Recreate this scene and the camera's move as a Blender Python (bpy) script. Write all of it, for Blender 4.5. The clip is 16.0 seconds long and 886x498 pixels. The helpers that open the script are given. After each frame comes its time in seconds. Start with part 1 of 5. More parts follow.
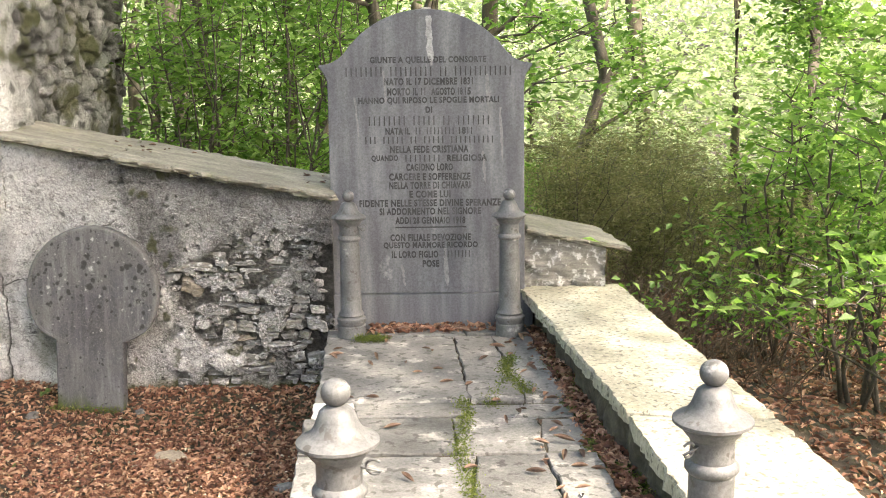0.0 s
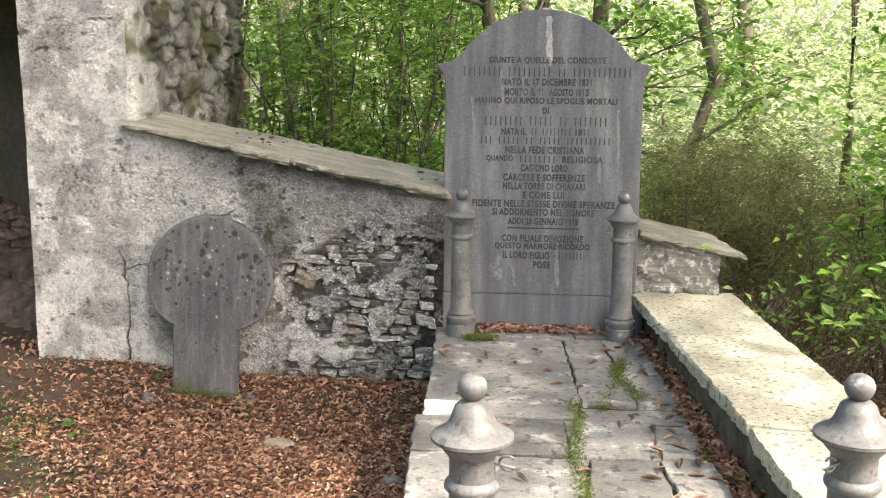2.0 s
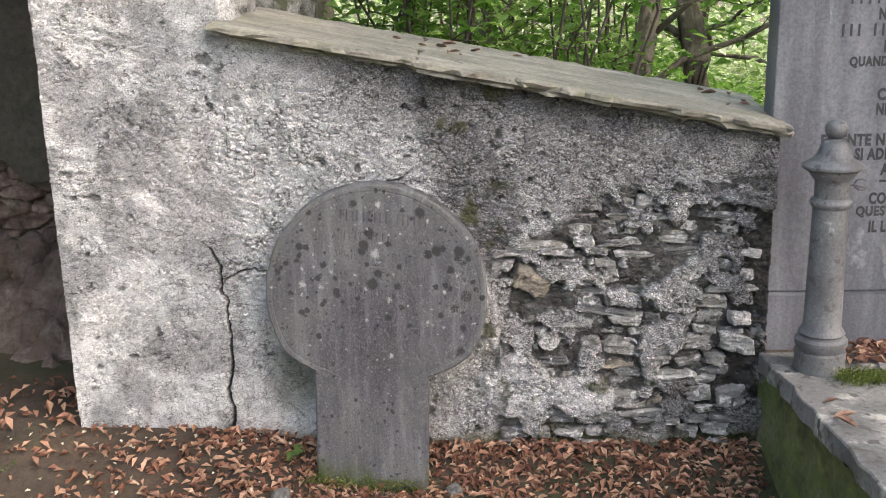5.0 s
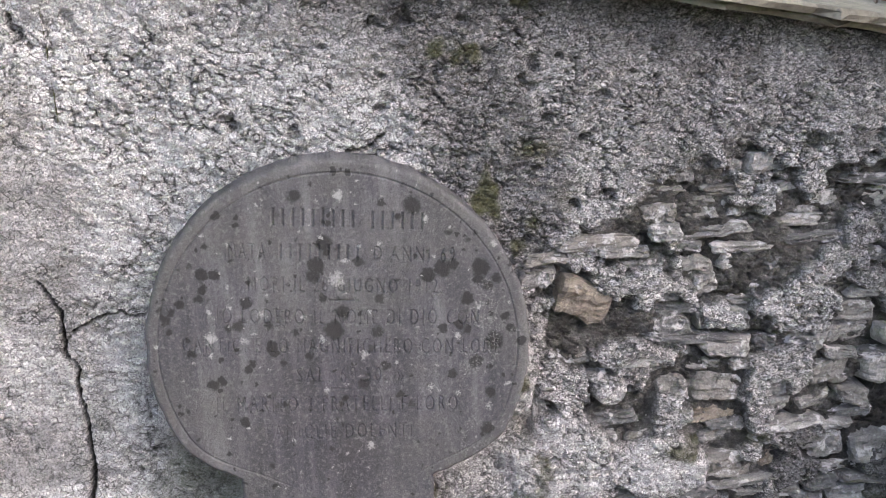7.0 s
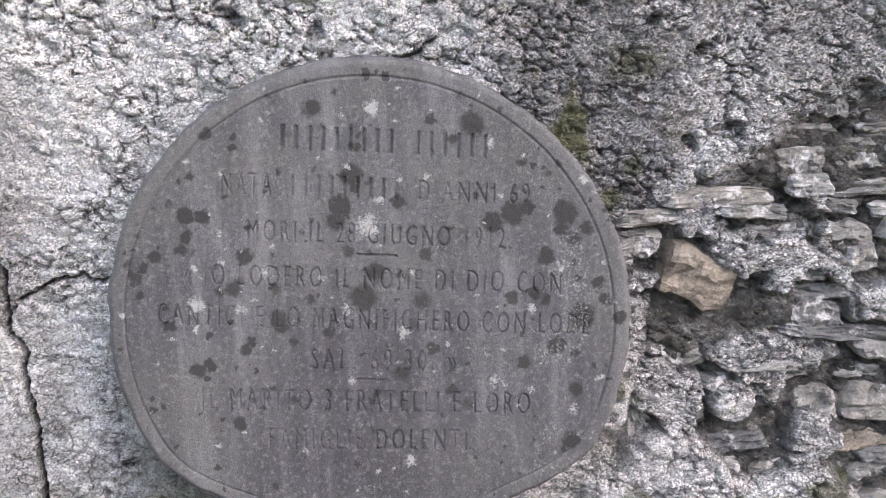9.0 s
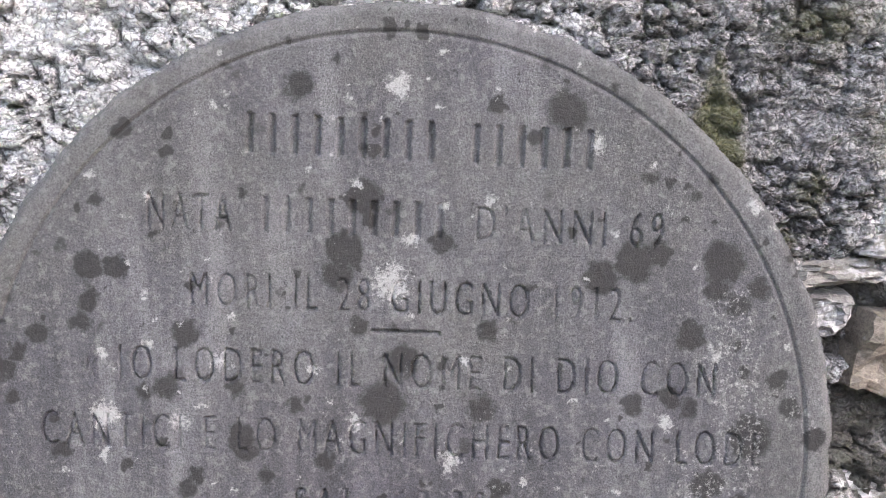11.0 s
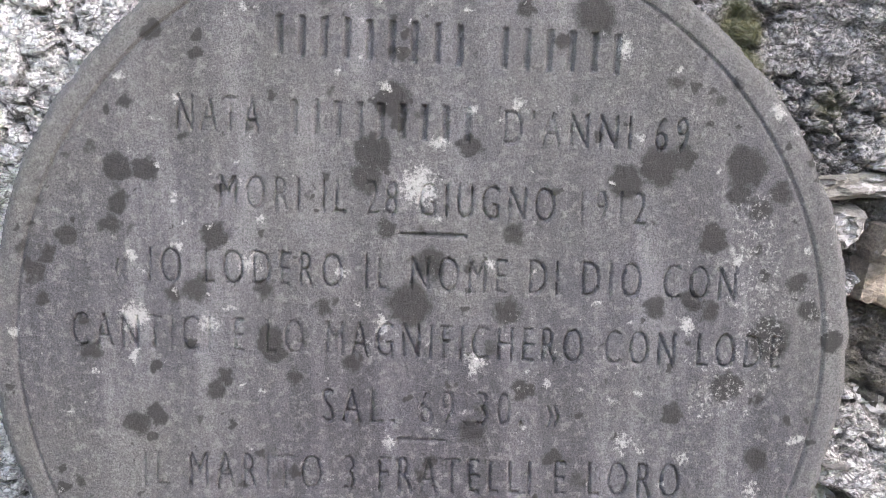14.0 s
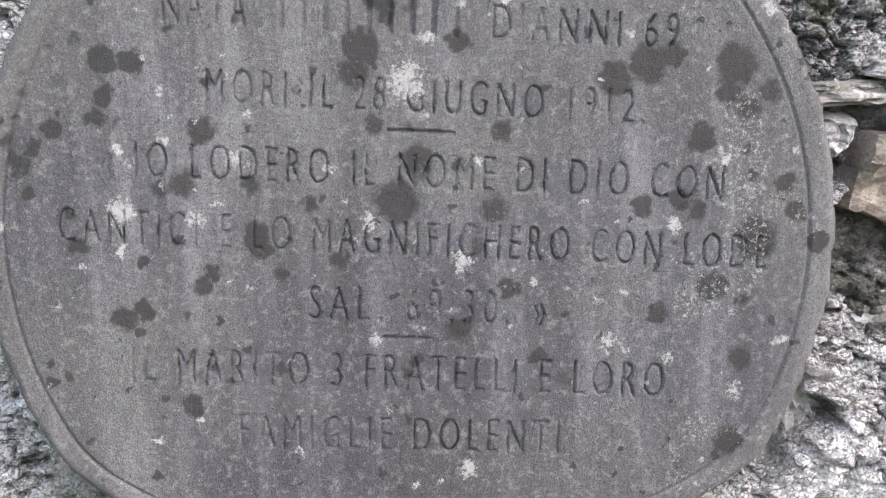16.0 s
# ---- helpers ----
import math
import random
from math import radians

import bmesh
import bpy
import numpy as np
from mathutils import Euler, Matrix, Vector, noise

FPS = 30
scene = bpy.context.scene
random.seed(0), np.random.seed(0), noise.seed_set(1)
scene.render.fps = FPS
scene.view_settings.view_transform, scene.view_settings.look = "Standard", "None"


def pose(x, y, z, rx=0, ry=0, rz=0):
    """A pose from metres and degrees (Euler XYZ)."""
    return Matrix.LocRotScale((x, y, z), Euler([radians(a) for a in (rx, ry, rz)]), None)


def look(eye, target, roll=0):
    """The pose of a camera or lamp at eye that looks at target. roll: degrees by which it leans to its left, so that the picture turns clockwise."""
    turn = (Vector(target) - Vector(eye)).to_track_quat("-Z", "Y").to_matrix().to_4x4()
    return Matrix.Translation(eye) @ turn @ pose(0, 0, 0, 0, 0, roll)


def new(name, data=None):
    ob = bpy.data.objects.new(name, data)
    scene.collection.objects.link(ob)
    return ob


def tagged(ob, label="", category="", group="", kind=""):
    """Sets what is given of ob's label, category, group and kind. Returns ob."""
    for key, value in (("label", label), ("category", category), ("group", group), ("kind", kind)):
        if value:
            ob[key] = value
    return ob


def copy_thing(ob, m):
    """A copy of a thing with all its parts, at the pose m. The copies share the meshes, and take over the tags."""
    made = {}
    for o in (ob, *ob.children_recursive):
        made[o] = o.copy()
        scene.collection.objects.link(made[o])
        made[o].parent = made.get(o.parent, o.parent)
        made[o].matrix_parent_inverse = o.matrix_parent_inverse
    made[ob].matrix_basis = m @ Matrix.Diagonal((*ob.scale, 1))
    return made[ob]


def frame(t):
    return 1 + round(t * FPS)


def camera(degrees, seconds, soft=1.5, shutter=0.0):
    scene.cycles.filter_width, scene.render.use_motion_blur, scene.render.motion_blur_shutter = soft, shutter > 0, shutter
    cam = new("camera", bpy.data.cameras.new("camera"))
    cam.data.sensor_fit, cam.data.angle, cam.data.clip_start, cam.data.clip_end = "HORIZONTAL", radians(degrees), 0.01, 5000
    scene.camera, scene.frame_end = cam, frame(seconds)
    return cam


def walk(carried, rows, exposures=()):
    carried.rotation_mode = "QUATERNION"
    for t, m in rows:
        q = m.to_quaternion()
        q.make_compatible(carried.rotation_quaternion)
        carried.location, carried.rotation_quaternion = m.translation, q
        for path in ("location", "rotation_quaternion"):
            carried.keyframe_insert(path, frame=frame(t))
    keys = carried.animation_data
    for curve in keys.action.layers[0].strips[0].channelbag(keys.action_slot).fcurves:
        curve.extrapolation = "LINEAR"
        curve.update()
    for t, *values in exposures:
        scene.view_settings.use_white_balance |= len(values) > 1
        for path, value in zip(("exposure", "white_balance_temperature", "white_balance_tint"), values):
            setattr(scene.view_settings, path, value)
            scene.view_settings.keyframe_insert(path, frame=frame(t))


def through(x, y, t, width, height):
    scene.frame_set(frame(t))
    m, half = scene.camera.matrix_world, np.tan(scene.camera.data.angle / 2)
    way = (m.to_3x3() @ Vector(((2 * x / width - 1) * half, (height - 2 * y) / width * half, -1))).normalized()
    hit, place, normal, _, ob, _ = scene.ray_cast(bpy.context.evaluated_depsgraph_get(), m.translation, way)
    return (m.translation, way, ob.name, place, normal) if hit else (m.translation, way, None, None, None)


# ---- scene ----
cam = camera(46.6, 16.0, 1.0, 0.12)

PATH = [
    (0, (1.556, -4.669, 1.665), (1.571, -2.702, 1.303), -0.7),
    (0.5, (1.554, -4.676, 1.663), (1.553, -2.706, 1.321), -0.6),
    (1, (1.531, -4.689, 1.666), (1.492, -2.718, 1.33), -0.2),
    (1.5, (1.499, -4.691, 1.663), (1.406, -2.724, 1.314), 0.2),
    (2, (1.464, -4.675, 1.657), (1.302, -2.714, 1.298), 0.6),
    (2.5, (1.381, -4.561, 1.648), (1.112, -2.623, 1.235), 0.2),
    (3, (1.187, -4.299, 1.627), (0.829, -2.387, 1.162), -4.2),
    (3.5, (0.966, -4.01, 1.559), (0.551, -2.124, 1.037), -4.8),
    (4, (0.775, -3.518, 1.505), (0.35, -1.625, 1.021), -3.2),
    (4.5, (0.597, -3.107, 1.489), (0.28, -1.201, 0.973), -1.9),
    (4.7, (0.454, -2.965, 1.481), (0.235, -1.042, 0.975), -1.6),
    (7, (0.0, -1.61, 1.318), (0.212, 0.268, 0.663), -2.3),
    (7.5, (-0.015, -1.558, 1.198), (0.105, 0.331, 0.553), -3.7),
    (8, (-0.008, -1.506, 1.196), (0.144, 0.39, 0.578), -2.3),
    (8.2, (0.0, -1.502, 1.167), (0.142, 0.404, 0.578), -2.3),
    (10.3, (0.018, -0.782, 0.903), (0.134, 1.174, 0.503), -2.1),
    (10.5, (0.021, -0.784, 0.907), (0.116, 1.175, 0.518), -2.2),
    (11, (0.008, -0.789, 0.913), (0.094, 1.171, 0.529), -2.2),
    (11.5, (-0.009, -0.793, 0.913), (0.075, 1.169, 0.535), -2.1),
    (12, (-0.022, -0.797, 0.905), (0.068, 1.166, 0.531), -1.9),
    (12.5, (-0.029, -0.8, 0.9), (0.071, 1.16, 0.512), -1.9),
    (13, (-0.03, -0.8, 0.896), (0.073, 1.157, 0.493), -1.7),
    (13.5, (-0.033, -0.799, 0.888), (0.081, 1.15, 0.455), -1.6),
    (14, (-0.025, -0.804, 0.875), (0.092, 1.14, 0.422), -1.8),
    (14.5, (-0.017, -0.806, 0.865), (0.094, 1.136, 0.402), -2.0),
    (15, (-0.013, -0.806, 0.867), (0.091, 1.126, 0.361), -2.1),
    (15.5, (-0.016, -0.81, 0.845), (0.094, 1.123, 0.343), -1.7),
    (16, (-0.021, -0.812, 0.84), (0.101, 1.107, 0.29), -1.4),
]
EXPOSURES = [(0, 2.35, 7400, 13), (2, 2.15, 7300, 13), (3, 2.0, 7000, 13), (4.5, 2.17, 6800, 15), (7, 2.25, 6550, 20), (8.2, 2.4, 6450, 21), (10.5, 2.75, 6450, 20), (12, 2.84, 6500, 19), (16, 2.88, 6500, 18)]
walk(cam, [(t, look(*p)) for t, *p in PATH], EXPOSURES)

# ---- light ----
SUN_FROM = Vector((0.56, -0.36, 0.75)).normalized()
world = bpy.data.worlds.new("sky")
scene.world = world
world.use_nodes = True
wn = world.node_tree.nodes
sky = wn.new("ShaderNodeTexSky")
sky.sky_type, sky.sun_disc = "NISHITA", False
sky.sun_elevation = math.asin(SUN_FROM.z)
sky.sun_rotation = math.atan2(SUN_FROM.x, SUN_FROM.y)
sky.air_density, sky.dust_density = 1.0, 5.0
world.node_tree.links.new(sky.outputs[0], wn["Background"].inputs[0])
wn["Background"].inputs[1].default_value = 0.15
sun = new("sun", bpy.data.lights.new("sun", "SUN"))
sun.data.energy, sun.data.angle, sun.data.color = 2.6, radians(1.6), (1.0, 0.95, 0.86)
sun.matrix_world = look(SUN_FROM * 40, (0, 0, 0))

RNG = np.random.default_rng(7)


# ---- noise in arrays ----
def lattice(ix, iy, seed):
    n = (ix.astype(np.int64) * 374761393 + iy.astype(np.int64) * 668265263 + seed * 974634777) & 0xFFFFFFFF
    n = ((n ^ (n >> 13)) * 1274126177) & 0xFFFFFFFF
    return ((n ^ (n >> 16)) & 0xFFFF) / 65535.0


def value_noise(x, y, seed=0):
    ix, iy = np.floor(x), np.floor(y)
    fx, fy = x - ix, y - iy
    fx, fy = fx * fx * (3 - 2 * fx), fy * fy * (3 - 2 * fy)
    a, b = lattice(ix, iy, seed), lattice(ix + 1, iy, seed)
    c, d = lattice(ix, iy + 1, seed), lattice(ix + 1, iy + 1, seed)
    return (a + (b - a) * fx) * (1 - fy) + (c + (d - c) * fx) * fy


def fbm(x, y, octaves=4, seed=0):
    total, amp, norm = 0.0, 1.0, 0.0
    for k in range(octaves):
        total = total + amp * value_noise(x * 2 ** k + 17.3 * k, y * 2 ** k - 9.1 * k, seed + k)
        norm += amp
        amp *= 0.5
    return total / norm


def cells(x, y, seed=0):
    """Distance to the nearest and the second nearest jittered point, and a random number of the nearest."""
    ix, iy = np.floor(x), np.floor(y)
    d1, d2, who = np.full(x.shape, 9.0), np.full(x.shape, 9.0), np.zeros(x.shape)
    for ox in (-1, 0, 1):
        for oy in (-1, 0, 1):
            cx, cy = ix + ox, iy + oy
            px, py = cx + lattice(cx, cy, seed), cy + lattice(cx, cy, seed + 5)
            d = np.hypot(x - px, y - py)
            near = d < d1
            d2 = np.where(near, d1, np.minimum(d2, d))
            who = np.where(near, lattice(cx, cy, seed + 9), who)
            d1 = np.where(near, d, d1)
    return d1, d2, who


def step(a, b, v):
    t = np.clip((v - a) / (b - a), 0, 1)
    return t * t * (3 - 2 * t)


# ---- materials ----
def nodes_of(name):
    m = bpy.data.materials.new(name)
    m.use_nodes = True
    return m, m.node_tree.nodes, m.node_tree.links, m.node_tree.nodes["Principled BSDF"]


def ramp(n, links, src, stops):
    r = n.new("ShaderNodeValToRGB")
    while len(r.color_ramp.elements) < len(stops):
        r.color_ramp.elements.new(0.5)
    for e, (at, col) in zip(r.color_ramp.elements, stops):
        e.position, e.color = at, (*col, 1) if len(col) == 3 else col
    links.new(src, r.inputs[0])
    return r.outputs[0]


def noise_tex(n, links, vec, scale, detail=6, rough=0.6, stretch=None):
    t = n.new("ShaderNodeTexNoise")
    t.inputs["Scale"].default_value, t.inputs["Detail"].default_value, t.inputs["Roughness"].default_value = scale, detail, rough
    if stretch:
        m = n.new("ShaderNodeMapping")
        m.inputs["Scale"].default_value = stretch
        links.new(vec, m.inputs[0])
        vec = m.outputs[0]
    links.new(vec, t.inputs["Vector"])
    return t.outputs[0]


def mix(n, links, fac, a, b, mode="MIX"):
    m = n.new("ShaderNodeMix")
    m.data_type, m.blend_type = "RGBA", mode
    for sock, v in ((m.inputs[0], fac), (m.inputs[6], a), (m.inputs[7], b)):
        if isinstance(v, (int, float)):
            sock.default_value = v
        elif isinstance(v, tuple):
            sock.default_value = (*v, 1)
        else:
            links.new(v, sock)
    return m.outputs[2]


def bump(n, links, bsdf, heights):
    """heights: pairs of a socket and a depth in metres."""
    normal = None
    for src, depth in heights:
        b = n.new("ShaderNodeBump")
        b.inputs["Strength"].default_value, b.inputs["Distance"].default_value = 1.0, depth
        links.new(src, b.inputs["Height"])
        if normal:
            links.new(normal, b.inputs["Normal"])
        normal = b.outputs[0]
    links.new(normal, bsdf.inputs["Normal"])


def mineral(name, dark, mid, light, coarse=4.0, fine=60.0, rough=0.9, depth=0.002, stain=None, stain_scale=3.0, stain_at=0.55,
            stretch=None, spots=None, spot_scale=40.0, spot_at=0.72, per_piece=0.0):
    """Stone, plaster or earth: two scales of tone, stains, lichen spots, relief."""
    m, n, links, bsdf = nodes_of(name)
    pos = n.new("ShaderNodeTexCoord").outputs["Object"]
    big, small = noise_tex(n, links, pos, coarse, 5, 0.6, stretch), noise_tex(n, links, pos, fine, 6, 0.7)
    col = ramp(n, links, big, ((0.3, dark), (0.5, mid), (0.72, light)))
    grain = ramp(n, links, small, ((0.25, (0.55, 0.55, 0.55)), (0.75, (1.35, 1.35, 1.35))))
    col = mix(n, links, 1.0, col, grain, "MULTIPLY")
    if stain:
        s = noise_tex(n, links, pos, stain_scale, 7, 0.68)
        col = mix(n, links, ramp(n, links, s, ((stain_at, (0, 0, 0)), (stain_at + 0.13, (1, 1, 1)))), col, stain)
    if spots:
        s = noise_tex(n, links, pos, spot_scale, 3, 0.5)
        col = mix(n, links, ramp(n, links, s, ((spot_at, (0, 0, 0)), (spot_at + 0.04, (1, 1, 1)))), col, spots)
    if per_piece:
        info = n.new("ShaderNodeObjectInfo")
        tone = ramp(n, links, info.outputs["Random"], ((0, (1 - per_piece,) * 3), (1, (1 + per_piece,) * 3)))
        col = mix(n, links, 1.0, col, tone, "MULTIPLY")
    links.new(col, bsdf.inputs["Base Color"])
    bsdf.inputs["Roughness"].default_value = rough
    bump(n, links, bsdf, ((big, depth * 2), (small, depth)))
    return m


def leaf_material(name, dark, mid, light, through=0.45, gloss=0.5):
    m, n, links, bsdf = nodes_of(name)
    island = n.new("ShaderNodeNewGeometry").outputs["Random Per Island"]
    pos = n.new("ShaderNodeTexCoord").outputs["Object"]
    col = ramp(n, links, island, ((0.0, dark), (0.5, mid), (1.0, light)))
    vein = noise_tex(n, links, pos, 90, 3)
    col = mix(n, links, 1.0, col, ramp(n, links, vein, ((0.3, (0.75, 0.75, 0.75)), (0.7, (1.2, 1.2, 1.2)))), "MULTIPLY")
    links.new(col, bsdf.inputs["Base Color"])
    bsdf.inputs["Roughness"].default_value = gloss
    if through:
        t, add = n.new("ShaderNodeBsdfTranslucent"), n.new("ShaderNodeMixShader")
        links.new(mix(n, links, 1.0, col, (1.28, 1.42, 1.0), "MULTIPLY"), t.inputs[0])
        add.inputs[0].default_value = through
        links.new(bsdf.outputs[0], add.inputs[1])
        links.new(t.outputs[0], add.inputs[2])
        links.new(add.outputs[0], n["Material Output"].inputs[0])
    return m


def wall_material():
    """Roughcast lime plaster over rubble: the mesh tells plaster, mortar, darker areas, moss and cracks apart."""
    m, n, links, bsdf = nodes_of("rough plaster and rubble")
    pos = n.new("ShaderNodeTexCoord").outputs["Object"]

    def attr(name):
        a = n.new("ShaderNodeAttribute")
        a.attribute_name = name
        return a.outputs["Fac"]

    jig = n.new("ShaderNodeTexNoise")
    jig.inputs["Scale"].default_value, jig.inputs["Detail"].default_value = 55, 3
    links.new(pos, jig.inputs["Vector"])
    wob = n.new("ShaderNodeMix")
    wob.data_type = "VECTOR"
    wob.inputs[0].default_value = 0.016
    links.new(pos, wob.inputs[4])
    links.new(jig.outputs["Color"], wob.inputs[5])
    flat = n.new("ShaderNodeMapping")
    flat.inputs["Scale"].default_value = (0.8, 0.8, 1.35)
    links.new(wob.outputs[1], flat.inputs[0])

    def crust(scale):
        t = n.new("ShaderNodeTexVoronoi")
        t.feature = "DISTANCE_TO_EDGE"
        t.inputs["Scale"].default_value = scale
        links.new(flat.outputs[0], t.inputs["Vector"])
        return t.outputs["Distance"]

    grains, clods = crust(165), crust(62)
    grit, mid, big = noise_tex(n, links, pos, 320, 4, 0.7), noise_tex(n, links, pos, 26, 6, 0.65), noise_tex(n, links, pos, 3.2, 6, 0.65)
    patch = noise_tex(n, links, pos, 11, 5, 0.65)
    plaster = ramp(n, links, big, ((0.28, (0.63, 0.61, 0.59)), (0.45, (0.80, 0.785, 0.77)), (0.65, (0.86, 0.85, 0.84))))
    plaster = mix(n, links, 1.0, plaster, ramp(n, links, patch, ((0.30, (0.72, 0.71, 0.70)), (0.46, (1.0, 1.0, 1.0)), (0.7, (1.04, 1.04, 1.04)))), "MULTIPLY")
    plaster = mix(n, links, 1.0, plaster, ramp(n, links, grit, ((0.38, (0.50, 0.49, 0.49)), (0.52, (1.2, 1.2, 1.2)))), "MULTIPLY")
    # crevices between grains and clods: their shade is put into the colour
    open_a = ramp(n, links, noise_tex(n, links, pos, 70, 3), ((0.40, (0, 0, 0)), (0.58, (0.9, 0.9, 0.9))))
    shade_a = mix(n, links, 1.0, ramp(n, links, grains, ((0.02, (0.8, 0.8, 0.8)), (0.12, (0, 0, 0)))), open_a, "MULTIPLY")
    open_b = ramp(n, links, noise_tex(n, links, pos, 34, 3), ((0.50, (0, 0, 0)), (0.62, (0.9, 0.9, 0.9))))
    shade_b = mix(n, links, 1.0, ramp(n, links, clods, ((0.015, (0.9, 0.9, 0.9)), (0.09, (0, 0, 0)))), open_b, "MULTIPLY")
    plaster = mix(n, links, shade_a, plaster, (0.20, 0.19, 0.185))
    plaster = mix(n, links, shade_b, plaster, (0.09, 0.085, 0.08))
    flecks = ramp(n, links, noise_tex(n, links, flat.outputs[0], 210, 5, 0.75), ((0.41, (0.22, 0.22, 0.22)), (0.56, (1.0, 1.0, 1.0))))
    plaster = mix(n, links, attr("grey"), plaster, mix(n, links, 1.0, plaster, flecks, "MULTIPLY"))
    mortar = ramp(n, links, mid, ((0.3, (0.05, 0.047, 0.043)), (0.52, (0.12, 0.115, 0.105)), (0.7, (0.30, 0.29, 0.275))))
    mortar = mix(n, links, 1.0, mortar, ramp(n, links, grit, ((0.3, (0.6, 0.6, 0.6)), (0.65, (1.3, 1.3, 1.3)))), "MULTIPLY")
    col = mix(n, links, attr("stone"), plaster, mortar)
    # darker areas of the wall, down to a fifth of the colour
    col = mix(n, links, attr("darken"), col, mix(n, links, 1.0, col, (0.20, 0.20, 0.205), "MULTIPLY"))
    col = mix(n, links, attr("moss"), col, (0.085, 0.088, 0.028))
    # holes, cracks and clefts painted near black, standing in for their shade
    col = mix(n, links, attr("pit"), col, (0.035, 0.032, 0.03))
    links.new(col, bsdf.inputs["Base Color"])
    bsdf.inputs["Roughness"].default_value = 0.95
    bump(n, links, bsdf, ((mid, 0.006), (noise_tex(n, links, flat.outputs[0], 150, 5, 0.7), 0.0070), (ramp(n, links, clods, ((0.0, (0, 0, 0)), (0.22, (1, 1, 1)))), 0.0030), (ramp(n, links, grains, ((0.0, (0, 0, 0)), (0.25, (1, 1, 1)))), 0.0022), (grit, 0.0026)))
    return m


def chapel_material():
    """Chapel plaster with the interior shade in its colour, fallen off in places to reddish rubble."""
    m, n, links, bsdf = nodes_of("shaded chapel plaster over rubble")
    pos = n.new("ShaderNodeTexCoord").outputs["Object"]
    a = n.new("ShaderNodeAttribute")
    a.attribute_name = "bare"
    big, small = noise_tex(n, links, pos, 2.6, 6, 0.65), noise_tex(n, links, pos, 40, 6, 0.7)
    # far darker than the outer plaster: the shade indoors is part of the tones
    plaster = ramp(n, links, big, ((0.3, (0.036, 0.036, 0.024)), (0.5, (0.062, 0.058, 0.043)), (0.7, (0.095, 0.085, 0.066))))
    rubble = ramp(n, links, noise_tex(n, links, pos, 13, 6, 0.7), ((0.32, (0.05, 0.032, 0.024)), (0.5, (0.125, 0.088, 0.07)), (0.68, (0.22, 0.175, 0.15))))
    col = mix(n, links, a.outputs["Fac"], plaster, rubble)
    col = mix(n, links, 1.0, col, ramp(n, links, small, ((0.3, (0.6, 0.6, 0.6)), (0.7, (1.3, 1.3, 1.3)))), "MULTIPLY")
    links.new(col, bsdf.inputs["Base Color"])
    bsdf.inputs["Roughness"].default_value = 0.95
    bump(n, links, bsdf, ((big, 0.01), (small, 0.004)))
    return m


def crusted_stone(name, tones, crust, crust_at):
    """Split schist in the wall: laminated, each piece of its own tone, partly under pale lime and lichen."""
    m, n, links, bsdf = nodes_of(name)
    pos = n.new("ShaderNodeTexCoord").outputs["Object"]
    info = n.new("ShaderNodeObjectInfo")
    shift = n.new("ShaderNodeVectorMath")
    links.new(pos, shift.inputs[0])
    links.new(info.outputs["Location"], shift.inputs[1])
    at = shift.outputs[0]
    lam, grain, blot = noise_tex(n, links, at, 24, 6, 0.7, (0.35, 1, 2.4)), noise_tex(n, links, at, 260, 4, 0.7), noise_tex(n, links, at, 30, 7, 0.72)
    col = ramp(n, links, info.outputs["Random"], tuple((k / (len(tones) - 1), c) for k, c in enumerate(tones)))
    col = mix(n, links, 1.0, col, ramp(n, links, lam, ((0.3, (0.5, 0.5, 0.5)), (0.52, (1, 1, 1)), (0.7, (1.5, 1.48, 1.42)))), "MULTIPLY")
    col = mix(n, links, 1.0, col, ramp(n, links, grain, ((0.3, (0.65, 0.65, 0.65)), (0.65, (1.3, 1.3, 1.3)))), "MULTIPLY")
    col = mix(n, links, ramp(n, links, blot, ((crust_at, (0, 0, 0)), (crust_at + 0.07, (0.85, 0.85, 0.85)))), col, crust)
    links.new(col, bsdf.inputs["Base Color"])
    bsdf.inputs["Roughness"].default_value = 0.85
    bump(n, links, bsdf, ((lam, 0.006), (blot, 0.006), (grain, 0.0015)))
    return m


WALL = wall_material()
CHAPEL = chapel_material()
WALL_STONE = crusted_stone("split grey schist", ((0.12, 0.12, 0.12), (0.18, 0.178, 0.17), (0.25, 0.245, 0.232), (0.20, 0.19, 0.17), (0.31, 0.305, 0.295)), (0.54, 0.53, 0.52), 0.53)
TAN_WALL_STONE = crusted_stone("split tan stone", ((0.21, 0.18, 0.145), (0.27, 0.235, 0.19)), (0.45, 0.43, 0.40), 0.60)
RUBBLE = mineral("bare rubble", (0.16, 0.14, 0.11), (0.32, 0.28, 0.22), (0.5, 0.45, 0.38), 7, 50, 0.95, 0.006, (0.09, 0.10, 0.04), 4.0, 0.6)
SCHIST = mineral("schist stone", (0.091, 0.091, 0.091), (0.154, 0.154, 0.150), (0.224, 0.217, 0.203), 9, 70, 0.85, 0.003, (0.40, 0.39, 0.37), 14.0, 0.58, per_piece=0.35, stretch=(1, 1, 3))
PALE_STONE = mineral("pale quartz stone", (0.288, 0.275, 0.269), (0.397, 0.384, 0.378), (0.480, 0.467, 0.461), 14, 90, 0.85, 0.003, (0.2, 0.19, 0.18), 20.0, 0.6)
TAN_STONE = mineral("tan sandstone", (0.196, 0.161, 0.119), (0.266, 0.224, 0.168), (0.315, 0.273, 0.210), 10, 80, 0.9, 0.002)
